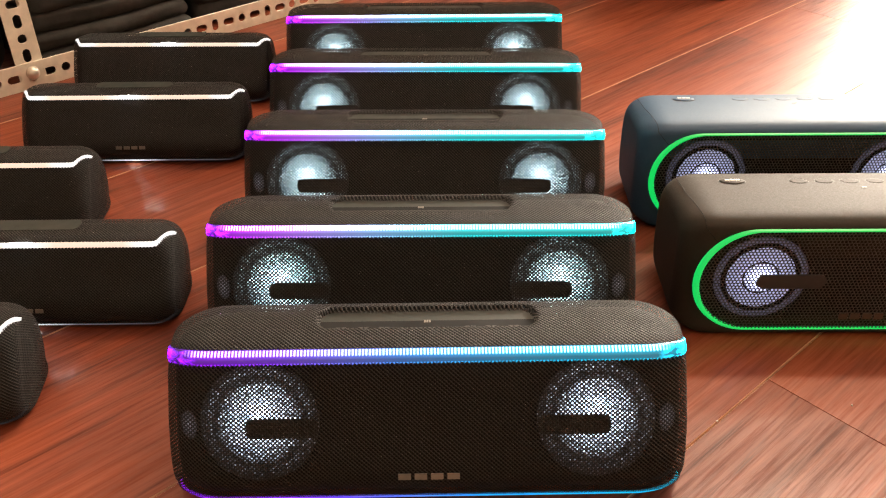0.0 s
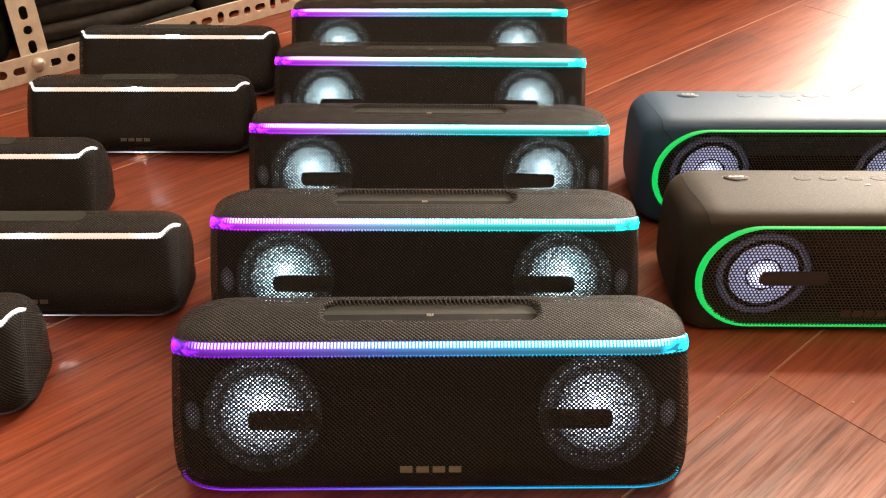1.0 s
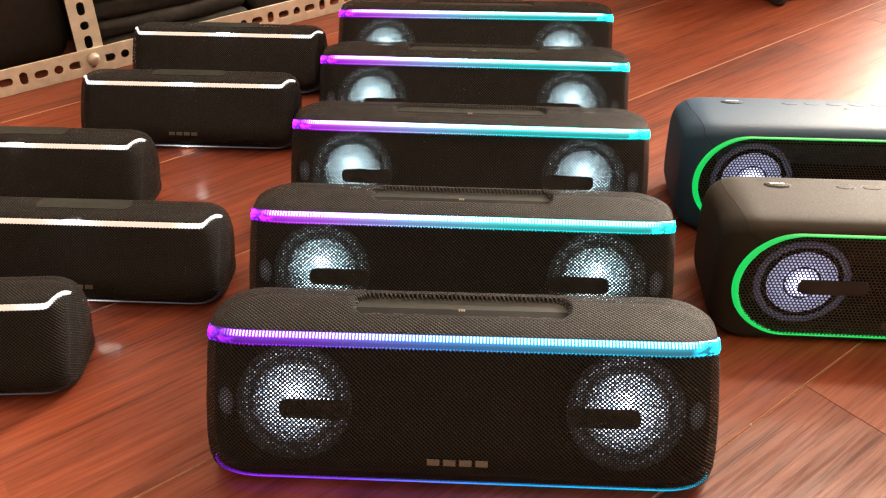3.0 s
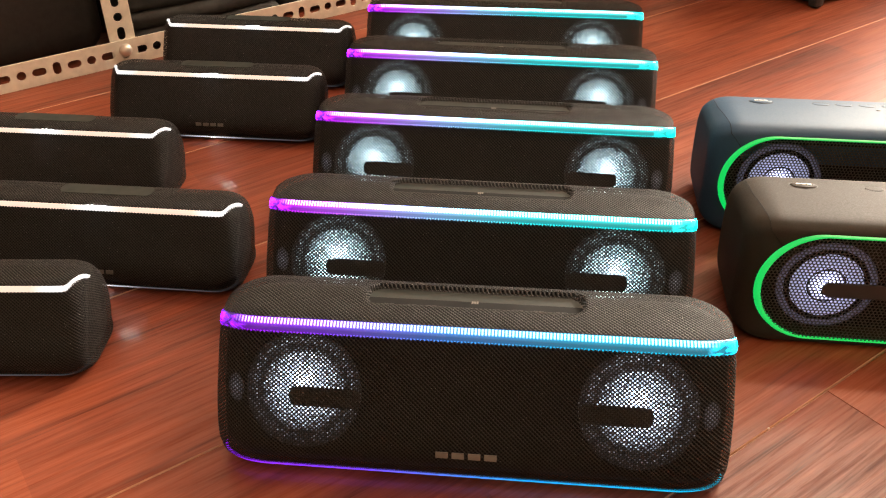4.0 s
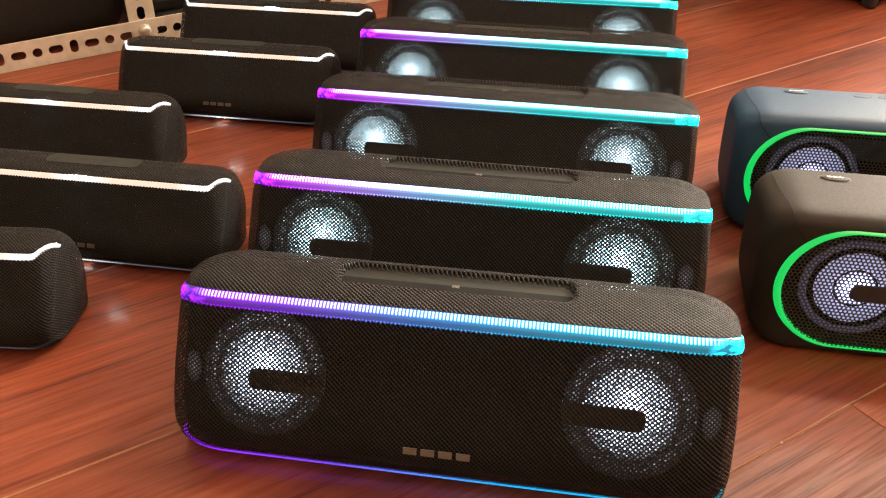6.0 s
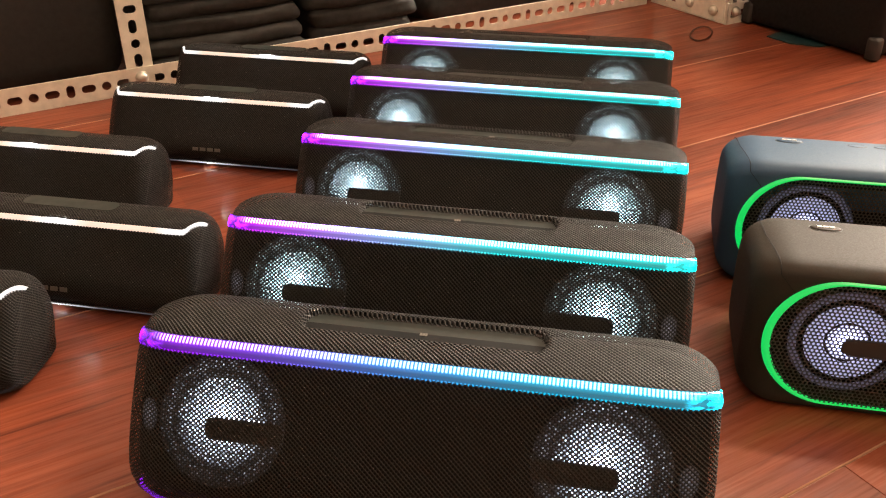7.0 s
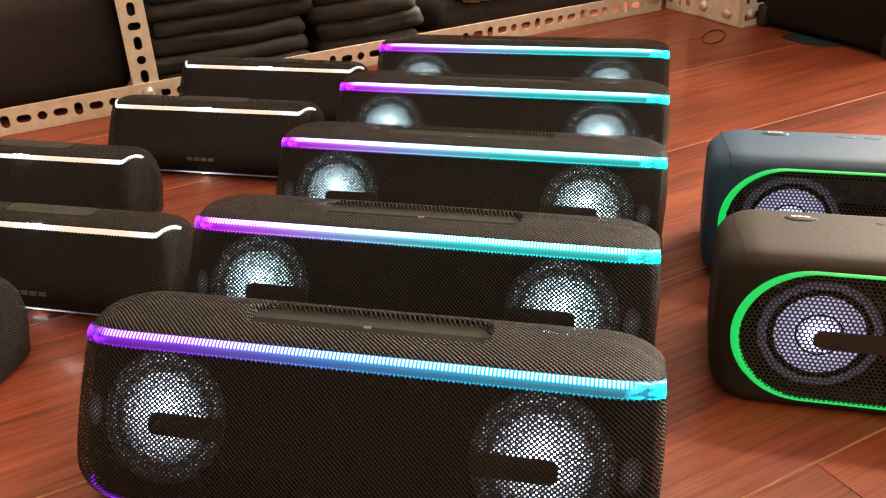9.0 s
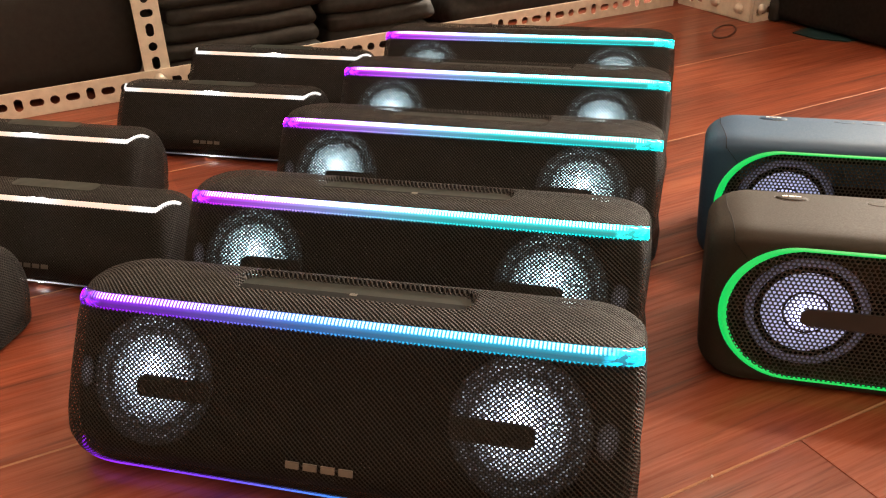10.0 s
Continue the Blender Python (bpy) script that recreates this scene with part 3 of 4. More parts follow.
def small_speaker():
    """The smaller kind: same section at seven tenths, with a white bar that climbs over its ends."""
    thing = new("portable_speaker")
    k = 0.70
    half, radius, inset = 0.1055 / k, 0.026, 0.0185
    j = sorted((nearest((-0.0034, 0.0840)), nearest((0.0026, 0.0894))))
    made = [
        part("fabric_body", shell(half, radius, inset, bulge=0.0035, flat=0.40, back=0.85), FABRIC_SMALL, thing),
        part("inner_shell", shell(half - 0.0035, radius, inset, raised=-0.0042, flat=0.40, back=0.85), LINER, thing),
        part("light_bar", strip(half, radius, inset, j[0] + 0.35, j[1] - 0.35, 0.0012, 7.5, half - 0.015, over=0.0006, flat=0.40, back=0.85), WHITE_BAR, thing, "warm white glowing bar curving up over the ends"),
    ]
    j = sorted(J_LOW)
    made.append(part("base_trim", strip(half - 0.003, radius, inset, j[0], j[1], 0.0009, steps=3, flat=0.40, back=0.85), LOW_WHITE, thing, "thin white line along the foot, brightest mid-way"))
    made.append(part("bar_led", disc(lambda u, v, w: Vector((u, -0.0003, 0.0876)) + Vector((0, 0.74, 0.67)) * v + Vector((0, -0.67, 0.74)) * (w + 0.0009), 0.012, 0.0010, 0.0013), SPOT, thing, "bright white point in the middle of the bar", smooth=False))
    made.append(part("base_led", disc(lambda u, v, w: Vector((u, -0.0302, 0.0058)) + Vector((0, -0.7, 0.7)) * v + Vector((0, -0.7, -0.7)) * (w + 0.0006), 0.010, 0.0010, 0.0003), FOOT_SPOT, thing, "bright white point at the foot", smooth=False))
    top = lambda u, v, w: Vector((u, 0.0290 + v, 0.0911 + w))
    made.append(part("control_panel", rounded_plate(0.052, 0.0095, 0.0075, -0.0004, 0.0010, top), PANEL, thing, "dark rubber button panel", smooth=False))
    made.append(part("badge", bars(bmesh.new(), 4, 0.0080, 0.0044, 0.0026, lambda u, v, w: Vector((u, -0.0353, 0.0275)) + Vector((0, 0.33, 0.94)) * v + Vector((0, -0.94, 0.33)) * w, 0.0007), BADGE, thing, "row of grey metal bars", smooth=False))
    for ob in made:
        ob.data.transform(Matrix.Diagonal((k, k, k, 1)))
        uv = ob.data.uv_layers.active
        if uv and ob.name.startswith("fabric"):
            for d in uv.data:
                d.uv = (d.uv[0] * k, d.uv[1] * k)
    return thing


SMALL = [(-0.2810, 0.5380, -1.5), (-0.2860, 0.4045, -0.8), (-0.3920, 0.2740, -0.5), (-0.2930, 0.1550, -0.5), (-0.3670, 0.0470, 5.0)]
tiny = small_speaker()
tagged(tiny, "small black mesh speaker with warm white light bar on wooden floor", "speaker", "small speakers with white bars")
for n, (x, y, turn) in enumerate(SMALL):
    if n == 0:
        tiny.matrix_basis = pose(x, y, 0, 0, 0, turn)
    else:
        copy_thing(tiny, pose(x, y, 0, 0, 0, turn))


# ---- the two speakers with a green ring ----
HULL = [(0.060, 0.0), (0.010, 0.0), (-0.0015, 0.0012), (-0.0040, 0.0060), (-0.0028, 0.0150), (0.0, 0.0468), (0.0028, 0.0830), (0.0062, 0.0895), (0.0150, 0.0925), (0.0350, 0.0916), (0.0550, 0.0894), (0.0700, 0.0870), (0.0840, 0.0835), (0.0930, 0.0775), (0.0985, 0.0670), (0.1000, 0.0480), (0.0970, 0.0180), (0.0870, 0.0025)]
HULL_RING, HULL_LENGTH = spline(HULL, 110)
HULL_MID = np.array((0.048, 0.045))
UP2, OUT2 = Vector((0, 0.080, 0.9968)), Vector((0, -0.9968, 0.080))


def front(u, v, w):
    return Vector((u, 0.0, 0.0468)) + UP2 * v + OUT2 * w


def hull(x0, x1, r0, r1, draw):
    bm = bmesh.new()
    rings, us = [], []
    size = np.abs(HULL_RING - HULL_MID).max(0)
    arc = [(x0 + r0 - r0 * math.sin(a), draw * (1 - math.cos(a))) for a in np.linspace(math.pi / 2, 0, 11)] if r0 else [(x0, 0.0)]
    brc = [(x1 - r1 + r1 * math.sin(a), draw * (1 - math.cos(a))) for a in np.linspace(0, math.pi / 2, 11)] if r1 else [(x1, 0.0)]
    for x, i in arc + brc:
        rings.append([Vector((x, *p)) for p in HULL_MID + (HULL_RING - HULL_MID) * (1 - i * np.array((1.0, 0.7)) / size)])
        us.append(x)
    return loft(bm, rings, us, list(np.linspace(0, HULL_LENGTH, len(HULL_RING) + 1)))


def seam(side):
    """The dark joint line that runs over the top and slants down to the ring."""
    bm = bmesh.new()
    size = np.abs(HULL_RING - HULL_MID).max(0)
    rows = []
    order = [j for j in range(len(HULL_RING)) if HULL_RING[j][1] > 0.068 and HULL_RING[j][0] < 0.092]
    for j in order:
        y, z = HULL_RING[j]
        x = 0.1175 - 0.016 * max(0.0, (0.088 - z) / 0.020) if y < 0.01 else 0.1175 + 0.004 * min(1.0, (y - 0.01) / 0.04)
        k = min(1.0, max(0.0, (x - 0.108) / 0.025))
        inset = 0.021 * (1 - math.sqrt(max(0.0, 1 - k * k)))
        p = HULL_MID + (HULL_RING[j] - HULL_MID) * (1 - inset * np.array((1.0, 0.7)) / size)
        row = []
        for q in range(6):
            a = 2 * math.pi * q / 6
            out = (HULL_RING[j] - HULL_MID) / np.linalg.norm(HULL_RING[j] - HULL_MID)
            row.append(bm.verts.new((side * (x + 0.00022 * math.cos(a)), *(p + out * (0.00015 * math.sin(a) - 0.0001)))))
        rows.append(row)
    for a, b in zip(rows, rows[1:]):
        for q in range(6):
            bm.faces.new((a[q], a[(q + 1) % 6], b[(q + 1) % 6], b[q]))
    return bm


def stadium(count, half_len, radius):
    pts = []
    for a in np.linspace(-90, 90, count // 2):
        pts.append((half_len + radius * math.cos(radians(a)), radius * math.sin(radians(a))))
    for a in np.linspace(90, 270, count // 2):
        pts.append((-half_len + radius * math.cos(radians(a)), radius * math.sin(radians(a))))
    return pts


def ring_light():
    """The glowing ring: thin along the top, broad round the ends."""
    bm = bmesh.new()
    outer, rows = stadium(80, 0.0815, 0.0405), []
    for u, v in outer:
        cx = math.copysign(0.0815, u)
        wide = 0.0016 + 0.0034 * max(0, (abs(u) - 0.0815) / 0.0405) ** 0.8
        d = Vector((u - cx, v)).normalized()
        row = []
        for s, w in ((0, 0.0002), (0.15, 0.0022), (0.5, 0.0029), (0.85, 0.0024), (1, 0.0002)):
            row.append(bm.verts.new(front(u - d.x * wide * s, v - d.y * wide * s, w)))
        rows.append(row)
    for a, b in zip(rows, rows[1:] + rows[:1]):
        for q in range(4):
            bm.faces.new((a[q], b[q], b[q + 1], a[q + 1]))
    return bm


def cone_lamp(side):
    bm = bmesh.new()
    uvl = bm.loops.layers.uv.verify()
    rows, turns = [], 48
    radii = (0.0005, 0.004, 0.008, 0.0115, 0.0117, 0.0127, 0.0129, 0.019, 0.0238, 0.0239, 0.0275, 0.0277, 0.0325)
    lit = (1, 1, 1, 1, 0, 0, 1, 1, 1, 0, 0, 1)
    for r in radii:
        rows.append([(bm.verts.new(front(side * 0.0755 + r * math.cos(2 * math.pi * a / turns), 0.0025 + r * math.sin(2 * math.pi * a / turns), 0.0004 + 0.0006 * (1 - r / 0.034))), r) for a in range(turns)])
    for k, (p, q) in enumerate(zip(rows, rows[1:])):
        for a in range(turns):
            b = (a + 1) % turns
            f = bm.faces.new((p[a][0], q[a][0], q[b][0], p[b][0]))
            f.material_index = 0 if lit[k] else 1
            for loop, r in zip(f.loops, (p[a][1], q[a][1], q[b][1], p[b][1])):
                loop[uvl].uv = (r, 0)
    return bm


def ring_speaker(body_mat):
    thing = new("portable_speaker")
    part("body", hull(-0.1310, 0.1310, 0.0250, 0.0250, 0.021), body_mat, thing)
    for side in (-1, 1):
        part("seam", seam(side), LINER, thing, "dark joint round the end cap")
    part("ring_light", ring_light(), GREEN, thing, "glowing green ring light")
    bm = bmesh.new()
    uvl = bm.loops.layers.uv.verify()
    pts = stadium(72, 0.0815, 0.0392)
    f = bm.faces.new([bm.verts.new(front(u, v, 0.0021)) for u, v in pts])
    for loop, p in zip(f.loops, pts):
        loop[uvl].uv = p
    plate = part("grille", bm, GRILLE, thing, "black perforated steel grille", smooth=False)
    bm = bmesh.new()
    bm.faces.new([bm.verts.new(front(u, v, 0.0002)) for u, v in pts])
    part("baffle", bm, LINER, thing, smooth=False)
    for side in (-1, 1):
        part("cone_light", cone_lamp(side), [HORN, LINER], thing, "white glowing speaker cone")
        part("tongue", rounded_plate(0.024, 0.0052, 0.0051, 0.0017, 0.0014, lambda u, v, w: front(side * 0.0545 + u, v + 0.0005, w)), RUBBER, thing, "black rubber tongue over the cone", smooth=False)
    part("badge", bars(bmesh.new(), 4, 0.0062, 0.0048, 0.0022, lambda u, v, w: front(u, v - 0.029, w + 0.0022)), plain("dim_badge", (0.05, 0.03, 0.018), 0.5), thing, "row of dull bronze bars", smooth=False)
    top = lambda u, v, w: Vector((u, 0.0660 + v, 0.0877 - 0.17 * v + w))
    power = part("power_button", disc(lambda u, v, w: top(u - 0.0845, v, w), 0.0095, 0.0060, 0.0012), body_mat, thing)
    part("button_mark", bars(bmesh.new(), 3, 0.0030, 0.0020, 0.0007, lambda u, v, w: top(u - 0.0845, v, w + 0.0012), 0.0003), WHITE_PAINT, power, "pale bars", smooth=False)
    part("button_rim", oval(lambda u, v, w: top(u - 0.0845, v, w - 0.0001), 0.0098, 0.0063, 0.0004), RUBBER, power)
    for k in range(5):
        u0 = -0.036 + 0.0185 * k
        button = part("button", disc(lambda u, v, w: top(u + u0, v, w), 0.0068, 0.0046, 0.0003), body_mat, thing)
        part("button_rim", oval(lambda u, v, w: top(u + u0, v, w - 0.0001), 0.0070, 0.0048, 0.0003), RUBBER, button)
    part("indicator", bars(bmesh.new(), 1, 0.003, 0.001, 0, lambda u, v, w: top(u + 0.006, v - 0.013, w), 0.0003), BADGE, thing, smooth=False)
    return thing


black = ring_speaker(SATIN_BLACK)
tagged(black, "black portable speaker with glowing green ring on wooden floor", "speaker", "speakers with green rings")
black.matrix_basis = pose(0.3045, 0.1165, 0, 0, 0, -1.0)
blue = ring_speaker(SATIN_BLUE)
tagged(blue, "dark blue portable speaker with glowing green ring on wooden floor", "speaker", "speakers with green rings")
blue.matrix_basis = pose(0.3025, 0.2570, 0, 0, 0, -1.0)


# ---- slotted steel shelving, in the frame of the floor boards ----
GRAIN = 41.2
BOARDS = pose(0, 0, 0, 0, 0, GRAIN)


def slot(kind):
    """The outline of a punched hole in one cell of the angle."""
    hx, hy = {"along": (0.0078, 0.0046), "across": (0.0046, 0.0074), "round": (0.0052, 0.0052)}[kind]
    r = min(hx, hy)
    pts = []
    for a in np.linspace(0, 360, 20, endpoint=False):
        c, s = math.cos(radians(a)), math.sin(radians(a))
        pts.append((math.copysign(hx - r, c) + r * c if abs(c) > 1e-6 else r * c, math.copysign(hy - r, s) + r * s if abs(s) > 1e-6 else r * s))
    return pts


def punched(cells, pitch, wide, thick, start=0):
    """A punched flange from x = 0 along x, z from 0 to wide, front at y = 0."""
    bm = bmesh.new()
    kinds = ("along", "across", "along", "round")
    for c in range(cells):
        mid = (pitch * (c + 0.5), wide / 2)
        hole = slot(kinds[(c + start) % 4])
        edge = []
        for u, v in hole:
            a = math.atan2(v / wide, u / pitch)
            cc, ss = math.cos(a), math.sin(a)
            k = 0.5 / max(abs(cc), abs(ss))
            edge.append((mid[0] + pitch * k * cc, mid[1] + wide * k * ss))
        corners = [(pitch * c, 0), (pitch * (c + 1), 0), (pitch * (c + 1), wide), (pitch * c, wide)]
        for q in corners:
            near = min(range(len(edge)), key=lambda i: (edge[i][0] - q[0]) ** 2 + (edge[i][1] - q[1]) ** 2)
            edge[near] = q
        n = len(hole)
        fo = [bm.verts.new((x, 0, z)) for x, z in edge]
        fi = [bm.verts.new((mid[0] + u, 0, mid[1] + v)) for u, v in hole]
        bo = [bm.verts.new((x, thick, z)) for x, z in edge]
        bi = [bm.verts.new((mid[0] + u, thick, mid[1] + v)) for u, v in hole]
        for i in range(n):
            j = (i + 1) % n
            bm.faces.new((fo[i], fo[j], fi[j], fi[i]))
            bm.faces.new((bo[j], bo[i], bi[i], bi[j]))
            bm.faces.new((fi[i], fi[j], bi[j], bi[i]))
            if abs(edge[i][1] - edge[j][1]) < 1e-9 and (edge[i][1] < 1e-9 or edge[i][1] > wide - 1e-9):
                bm.faces.new((fo[j], fo[i], bo[i], bo[j]))
    bmesh.ops.remove_doubles(bm, verts=bm.verts, dist=1e-5)
    return bm


def angle_bar(name, parent, m, cells, start=0, pitch=0.0195, wide=0.030, far=False, angle=True):
    flange = punched(cells, pitch, wide, 0.0022, start)
    bmesh.ops.transform(flange, matrix=m, verts=flange.verts)
    bar = part(name, flange, STEEL, parent, smooth=False)
    if not angle:
        return bar
    side = punched(cells, pitch, wide, 0.0022, start + 1)
    bmesh.ops.transform(side, matrix=m @ Matrix.Translation((0, 0.0022, wide - 0.0022 if far else 0)) @ Matrix.Rotation(radians(90), 4, "X") @ Matrix.Diagonal((1, 1, -1, 1)), verts=side.verts)
    part("flange", side, STEEL, bar, smooth=False)
    return bar


def bolt(parent, m):
    bm = bmesh.new()
    bmesh.ops.create_cone(bm, cap_ends=True, segments=20, radius1=0.0078, radius2=0.0070, depth=0.002, matrix=m @ Matrix.Translation((0, -0.001, 0)) @ Matrix.Rotation(radians(90), 4, "X"))
    bmesh.ops.create_uvsphere(bm, u_segments=20, v_segments=10, radius=0.0068, matrix=m @ Matrix.Translation((0, -0.002, 0)) @ Matrix.Diagonal((1, 0.75, 1, 1)))
    return part("bolt", bm, CHROME, parent, "domed zinc bolt")


shelf = tagged(new("shelf_rack"), "cream slotted steel angle shelving rack standing on the floor", "shelf")
shelf.matrix_basis = BOARDS
FRONT = 0.722
angle_bar("beam", shelf, pose(-0.6582, FRONT, 0.0), 75, 2, angle=False)
angle_bar("post", shelf, pose(0.0205, FRONT + 0.0026, 0.0081) @ pose(0, 0, 0, 0, -90, 0) @ Matrix.Diagonal((1, 1, -1, 1)), 26, 1, far=True)
bolt(shelf, pose(0.0355, FRONT, 0.0180))
bolt(shelf, pose(0.7880, FRONT, 0.0190))
angle_bar("post", shelf, pose(0.774, FRONT + 0.0026, 0.006) @ pose(0, 0, 0, 0, -90, 0) @ Matrix.Diagonal((1, 1, -1, 1)), 26, 0, far=True)

rack = tagged(new("shelf_rack"), "second cream slotted steel rack corner beside a black case", "shelf")
rack.matrix_basis = BOARDS
angle_bar("beam", rack, pose(0.820, 0.7300, 0.0) @ pose(0, 0, 0, 0, 0, -90), 8, 0, angle=False)
angle_bar("post", rack, pose(0.8205, 0.5770, 0.002) @ pose(0, 0, 0, 0, -90, 0) @ Matrix.Diagonal((1, 1, -1, 1)), 26, 1, far=True)
angle_bar("beam", rack, pose(0.8220, 0.5735, 0.0), 2, 1)
bm = bmesh.new()
outline = [(0.0, 0.002), (0.098, 0.002), (0.098, 0.031)] + [(0.034 + 0.060 * (1 - math.sin(radians(a))), 0.031 + 0.062 * (1 - math.cos(radians(a)))) for a in range(10, 91, 10)] + [(0.032, 0.135), (0.0, 0.135)]
near_side = [bm.verts.new((0.8180, 0.5775 + u, z)) for u, z in outline]
far_side = [bm.verts.new((0.8196, 0.5775 + u, z)) for u, z in outline]
bm.faces.new(near_side)
bm.faces.new(far_side[::-1])
for a in range(len(outline)):
    b = (a + 1) % len(outline)
    bm.faces.new((near_side[a], near_side[b], far_side[b], far_side[a]))
part("gusset", bm, STEEL, rack, "cream steel corner plate with a curved edge", smooth=False)
for u, z in ((0.646, 0.018), (0.598, 0.016), (0.598, 0.046)):
    bolt(rack, pose(0.818, u, z) @ pose(0, 0, 0, 0, 0, -90))
bolt(rack, pose(0.8360, 0.5735, 0.017))


# ---- what stands in and behind the shelving ----
def soft_slab(lx, ly, lz, seed, droop=0.006):
    """A folded soft bag: a rounded slab with sagging, creased sides."""
    bm = bmesh.new()
    box(bm, -lx / 2, lx / 2, -ly / 2, ly / 2, 0, lz)
    bmesh.ops.subdivide_edges(bm, edges=bm.edges[:], cuts=11, use_grid_fill=True)
    for v in bm.verts:
        p = v.co
        ux, uy, uz = 2 * p.x / lx, 2 * p.y / ly, 2 * p.z / lz - 1
        pull = 1 - 0.07 * abs(uz) ** 3
        k = (abs(ux) ** 6 + abs(uy) ** 6) ** (1 / 6)
        if k > 0.7:
            shrink = 1 - 0.05 * (k - 0.7) / 0.3 * (abs(ux * uy))
            p.x, p.y = p.x * shrink * pull, p.y * shrink * pull
        p.z += droop * noise.noise(Vector((p.x * 12, p.y * 12, seed))) * (0.5 + uz / 2)
        w = 0.0045 * noise.noise(Vector((p.x * 18, p.y * 18, p.z * 60 + seed * 3)))
        p += Vector((math.copysign(w, p.x) if abs(ux) > 0.8 else 0, math.copysign(w, p.y) if abs(uy) > 0.8 else 0, 0))
    return bm


STACKS = [(0.150, 0.850, 0.205, 0.022, 11), (0.335, 0.860, 0.160, 0.024, 10)]
for n, (s, depth, wide, thick, layers) in enumerate(STACKS):
    base = 0.004
    for k in range(layers):
        t = thick * (0.9 + 0.25 * random.random())
        bag = part("folded_bag", soft_slab(wide * (0.96 + 0.08 * random.random()), 0.22, t, n * 10 + k), CLOTH)
        bag.matrix_basis = BOARDS @ pose(s + random.uniform(-0.006, 0.006), depth + random.uniform(-0.008, 0.008), base, 0, 0, random.uniform(-3, 3))
        tagged(bag, "folded black nylon bag in a stack behind the rack", "bag", "stacked folded bags")
        base += t * 0.93

case = tagged(new("speaker_case"), "long low black padded equipment case behind the steel rack", "case")
case.matrix_basis = BOARDS
part("body", box(bmesh.new(), -0.62, 0.030, 0.752, 1.10, 0.002, 0.152, 0.036, 6), CASE, case)
batten = part("wooden_batten", box(bmesh.new(), 0.8232, 0.8405, 0.738, 0.762, 0.0, 0.50, 0.001), plain("pale_raw_wood", (0.42, 0.22, 0.10), 0.6, grain=60, amount=0.25))
batten.matrix_basis = BOARDS
tagged(batten, "upright pale wooden batten between the two steel racks", "batten")

bundle = part("wrapped_bag", soft_slab(0.36, 0.20, 0.045, 77, 0.012), CLOTH)
bundle.matrix_basis = BOARDS @ pose(0.62, 0.875, 0.003, 0, 0, 2)
tagged(bundle, "black bag under crumpled clear plastic film on the floor", "bag")
FILM, fn, fl, fb = material("film_painted_glints")
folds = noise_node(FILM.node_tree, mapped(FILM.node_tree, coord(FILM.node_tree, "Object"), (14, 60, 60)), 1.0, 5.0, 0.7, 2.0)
# pale streaks in the base colour stand in for highlights along the folds
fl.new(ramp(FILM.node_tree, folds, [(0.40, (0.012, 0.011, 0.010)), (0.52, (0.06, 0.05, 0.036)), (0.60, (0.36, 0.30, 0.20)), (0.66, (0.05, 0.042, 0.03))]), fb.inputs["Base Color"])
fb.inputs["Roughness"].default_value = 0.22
bump(FILM.node_tree, folds, 0.8, 0.006, fb)
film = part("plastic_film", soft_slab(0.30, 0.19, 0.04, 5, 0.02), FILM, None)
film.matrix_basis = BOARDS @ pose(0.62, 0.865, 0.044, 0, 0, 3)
tagged(film, "crumpled plastic film lying on the black bag", "wrapping")

cabinet = tagged(new("floor_case"), "black vinyl covered case standing on the wooden floor", "case")
cabinet.matrix_basis = BOARDS
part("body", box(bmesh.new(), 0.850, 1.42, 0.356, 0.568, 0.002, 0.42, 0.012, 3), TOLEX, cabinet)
for x in (0.8540, 1.4155):
    for y in (0.3600, 0.5635):
        part("corner_guard", box(bmesh.new(), x - 0.008, x + 0.008, y - 0.008, y + 0.008, 0.001, 0.030, 0.004), RUBBER, cabinet, "black corner guard")
bm = box(bmesh.new(), -0.1, 0.35, -0.08, 0.1, 0, 0.5, 0.02, 3)
inner = part("speaker_case", bm, CASE)
inner.matrix_basis = BOARDS @ pose(0.985, 0.66, 0.002)
tagged(inner, "black case inside the second steel rack", "case")

# a thin brown ring modelled for a ring-shaped shadow, and a teal card
loop = part("ring_shadow", oval(lambda u, v, w: Vector((u, v, w + 0.0016)), 0.0135, 0.0360, 0.0011, 40, 10), RING_SHADE)
loop.matrix_basis = pose(0.2020, 0.9180, 0, 0, 0, -12)
tagged(loop, "thin brown ring on the floor in place of a ring-shaped shadow", "rubber band")
bm = bmesh.new()
outline = ((0.824, 0.502), (0.8245, 0.462), (0.846, 0.432), (0.90, 0.425), (0.90, 0.515))
low = [bm.verts.new((x, y, 0.0002)) for x, y in outline]
high = [bm.verts.new((x, y, 0.0016)) for x, y in outline]
bm.faces.new(high)
for a in range(5):
    bm.faces.new((low[a], low[(a + 1) % 5], high[(a + 1) % 5], high[a]))
card = part("card", bm, TEAL, smooth=False)
card.matrix_basis = BOARDS
tagged(card, "dark teal card sheet lying half under the black case", "card")
bm = bmesh.new()
bmesh.ops.create_icosphere(bm, subdivisions=1, radius=0.0008, matrix=Matrix.Translation((0.1834, 0.0295, 0.0006)))
tagged(part("lint", bm, WHITE_PAINT), "tiny white speck of lint on the floor", "lint")
bm = bmesh.new()
bmesh.ops.create_icosphere(bm, subdivisions=1, radius=0.0007, matrix=Matrix.Translation((0.275, 0.042, 0.0005)))
tagged(part("lint", bm, WHITE_PAINT), "tiny pale speck of lint on the floor", "lint")


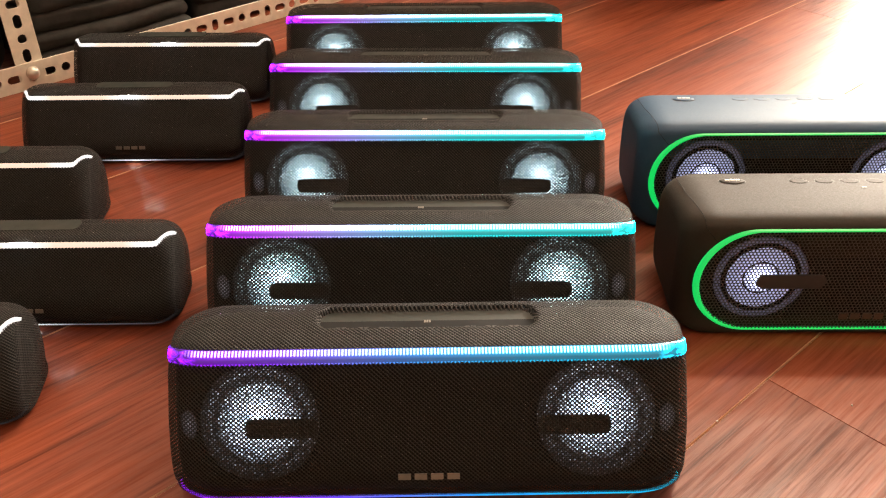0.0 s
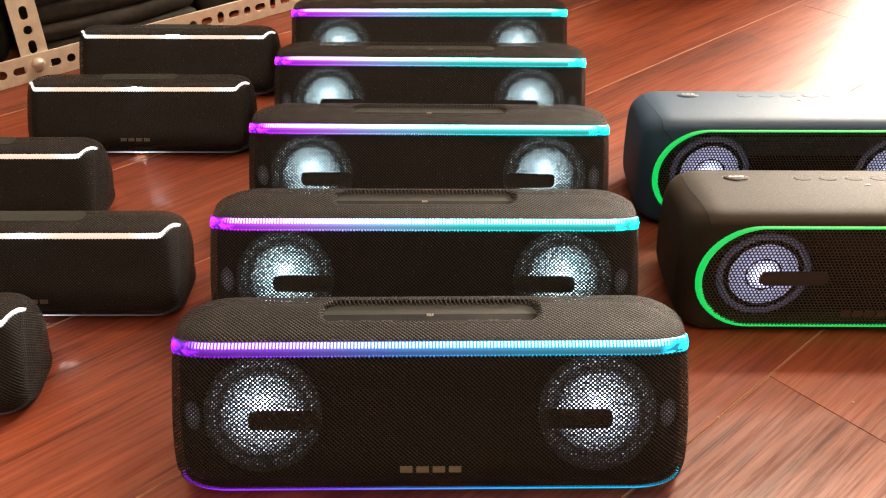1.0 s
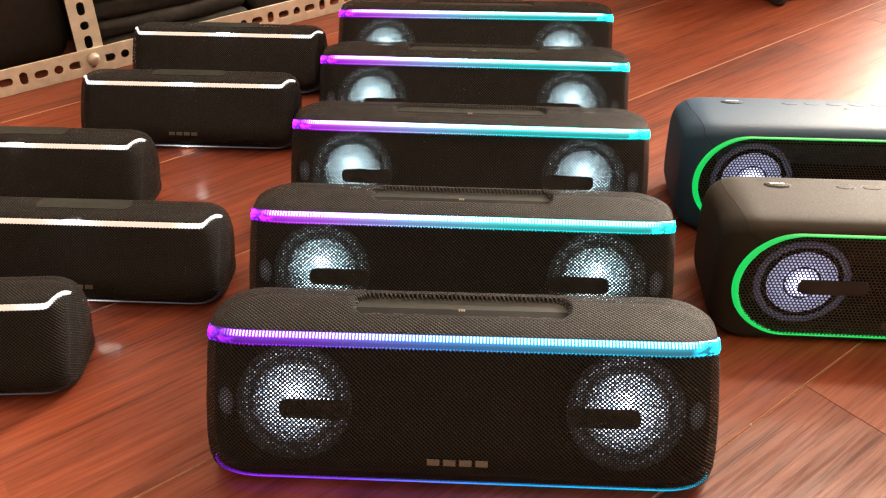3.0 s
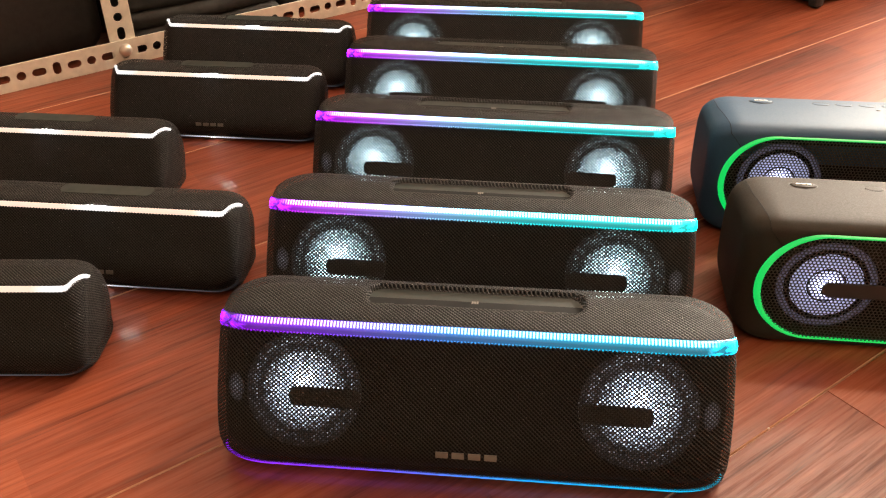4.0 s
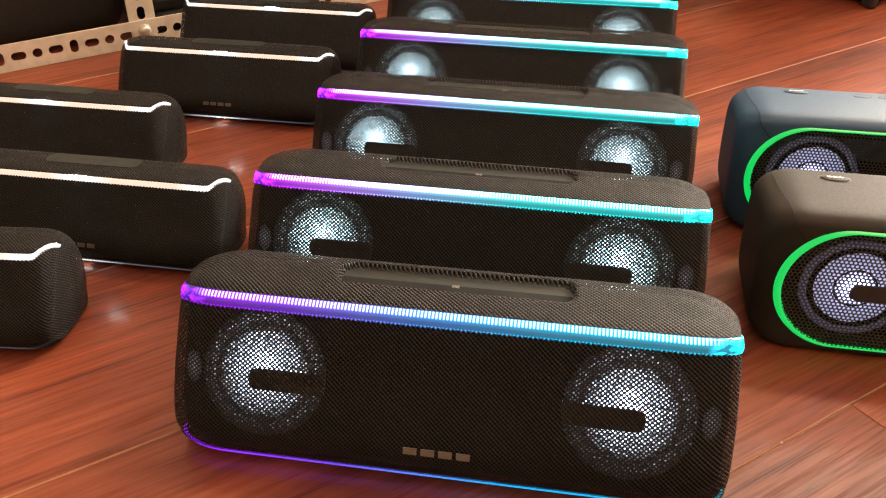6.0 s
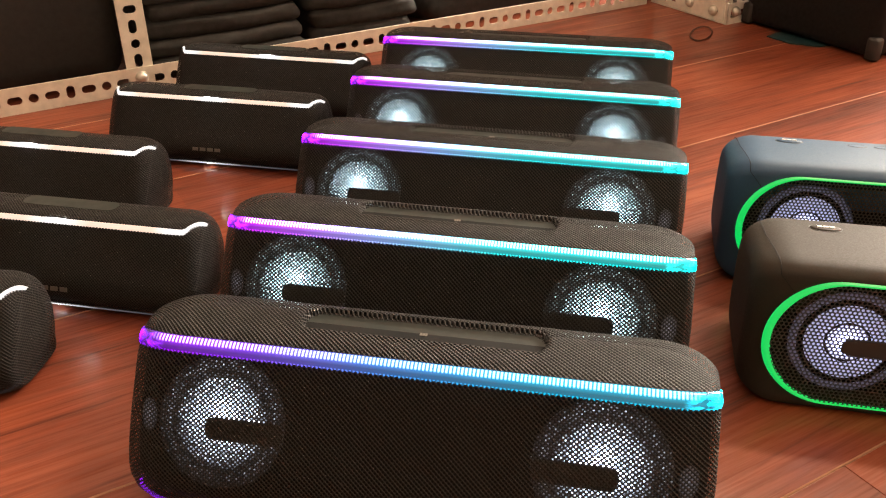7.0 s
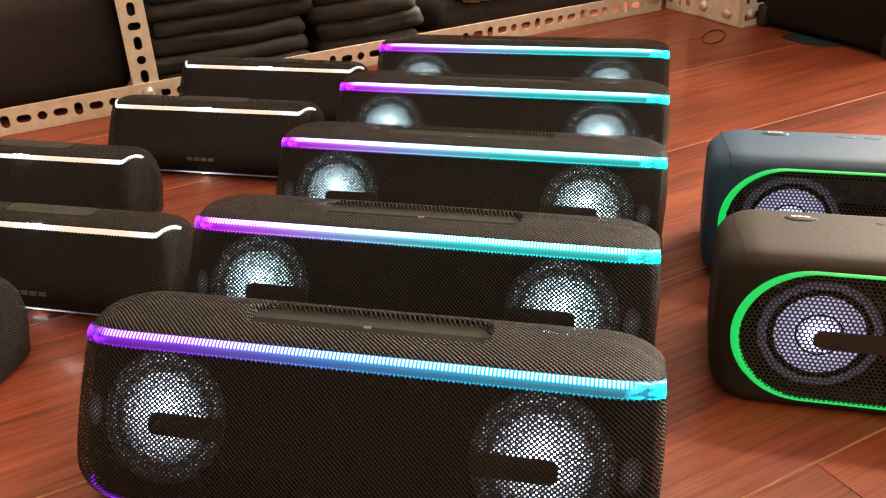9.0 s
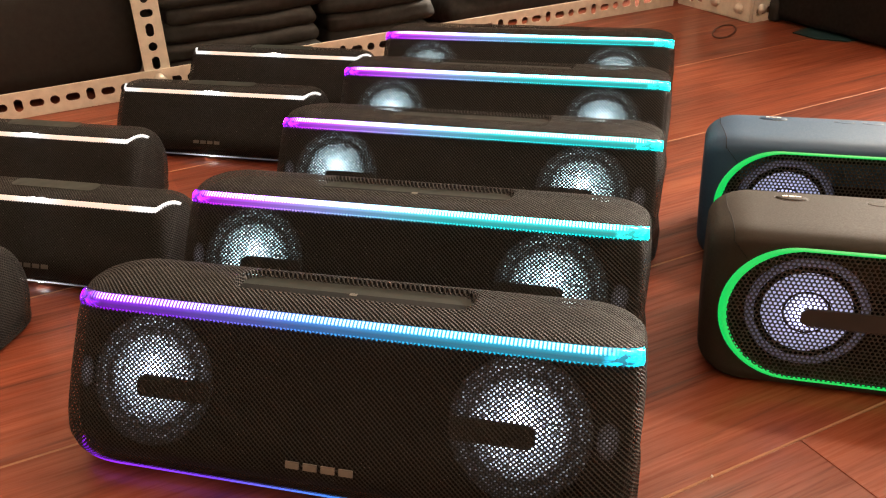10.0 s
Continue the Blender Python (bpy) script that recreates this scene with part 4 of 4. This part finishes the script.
# ---- the room ----
X0, X1, Y0, Y1, HIGH = -2.2, 3.0, -2.0, 3.2, 2.5
floor = part("floor", box(bmesh.new(), X0, X1, Y0, Y1, -0.06, -0.0060), SEAM, smooth=False)
tagged(floor, "red-brown laminate plank floor with satin gloss", "floor", kind="structure")


def wall(name, x0, x1, y0, y1):
    w = part(name, box(bmesh.new(), x0, x1, y0, y1, -0.06, HIGH), PAINT, smooth=False)
    return tagged(w, "plain matt beige painted wall", "wall", kind="structure")


wall("wall_west", X0 - 0.12, X0, Y0 - 0.12, Y1 + 0.12)
wall("wall_south", X0, X1, Y0 - 0.12, Y0)
wall("wall_east", X1, X1 + 0.12, Y0 - 0.12, Y1 + 0.12)
bm = bmesh.new()
for x0, x1, z0, z1 in ((X0, 1.36, -0.06, HIGH), (2.60, X1, -0.06, HIGH), (1.36, 2.60, -0.06, 0.55), (1.36, 2.60, 1.95, HIGH)):
    box(bm, x0, x1, Y1, Y1 + 0.12, z0, z1)
tagged(part("wall_north", bm, PAINT, smooth=False), "beige painted wall with a window opening", "wall", kind="structure")
tagged(part("ceiling", box(bmesh.new(), X0, X1, Y0, Y1, HIGH, HIGH + 0.1), WHITE_PAINT, smooth=False), "plain white ceiling", "ceiling", kind="structure")
window = tagged(new("window_1"), "white framed window in the beige wall", "window", kind="structure")
bm = bmesh.new()
for x0, x1, z0, z1 in ((1.36, 1.41, 0.55, 1.95), (2.55, 2.60, 0.55, 1.95), (1.41, 2.55, 0.55, 0.60), (1.41, 2.55, 1.90, 1.95)):
    box(bm, x0, x1, Y1 + 0.03, Y1 + 0.09, z0, z1)
part("window_frame", bm, WHITE_PAINT, window, smooth=False)
fixture = tagged(new("ceiling_lamp"), "white rectangular ceiling lamp", "lamp")
part("housing", box(bmesh.new(), 0.93, 1.57, 1.29, 1.51, 2.44, 2.499, 0.01), WHITE_PAINT, fixture)

# ---- floor boards: one object each, sharing a few meshes ----
PLANK, LONG = 0.1890, 1.285
random.seed(4)
ca, sa = math.cos(radians(GRAIN)), math.sin(radians(GRAIN))


def board_mesh(name, x0, x1):
    bm = bmesh.new()
    c, w = 0.0008, PLANK / 2 - 0.0001
    low = [bm.verts.new(p) for p in ((x0, -w, -0.005), (x1, -w, -0.005), (x1, w, -0.005), (x0, w, -0.005))]
    mid = [bm.verts.new(p) for p in ((x0, -w, -c), (x1, -w, -c), (x1, w, -c), (x0, w, -c))]
    top = [bm.verts.new(p) for p in ((x0 + c / 3, -w + c, 0), (x1 - c / 3, -w + c, 0), (x1 - c / 3, w - c, 0), (x0 + c / 3, w - c, 0))]
    bm.faces.new(top)
    for a, b in ((low, mid), (mid, top)):
        for i in range(4):
            bm.faces.new((a[i], a[(i + 1) % 4], b[(i + 1) % 4], b[i]))
    me = bpy.data.meshes.new(name)
    bm.to_mesh(me)
    bm.free()
    me.materials.append(WOOD)
    me.materials.append(SEAM_LIGHT)
    me.polygons[5].material_index = me.polygons[7].material_index = 1
    return me


BOARD = board_mesh("plank", 0.00012, LONG - 0.00012)
EDGE_N, BUTT_S = -0.0985, 0.2170
WALLS = [(Vector((X0, 0, 0)), Vector((-1, 0, 0))), (Vector((X1, 0, 0)), Vector((1, 0, 0))), (Vector((0, Y0, 0)), Vector((0, -1, 0))), (Vector((0, Y1, 0)), Vector((0, 1, 0)))]
for row in range(-28, 30):
    n = EDGE_N + PLANK * (row + 0.5)
    start = BUTT_S if row == -1 else BUTT_S + LONG * (0.48 + 0.14 * ((row * 0.37) % 1.0))
    for k in range(-8, 9):
        m = pose(ca * (start + LONG * k) - sa * n, sa * (start + LONG * k) + ca * n, -0.0002, 0, 0, GRAIN)
        corners = [m @ Vector((x, y, 0)) for x in (0, LONG) for y in (-PLANK / 2, PLANK / 2)]
        if any(all((c - p).dot(out) > -0.01 for c in corners) for p, out in WALLS):
            continue
        me = BOARD
        if any((c - p).dot(out) > 0 for c in corners for p, out in WALLS):
            bm = bmesh.new()
            bm.from_mesh(BOARD)
            back = m.inverted()
            for p, out in WALLS:
                bmesh.ops.bisect_plane(bm, geom=bm.verts[:] + bm.edges[:] + bm.faces[:], plane_co=back @ p, plane_no=back.to_3x3() @ out, clear_outer=True)
            if not bm.faces:
                bm.free()
                continue
            me = bpy.data.meshes.new("plank")
            bm.to_mesh(me)
            bm.free()
            me.materials.append(WOOD)
            me.materials.append(SEAM_LIGHT)
        ob = new("plank", me)
        ob.matrix_basis = m
        ob.parent = floor
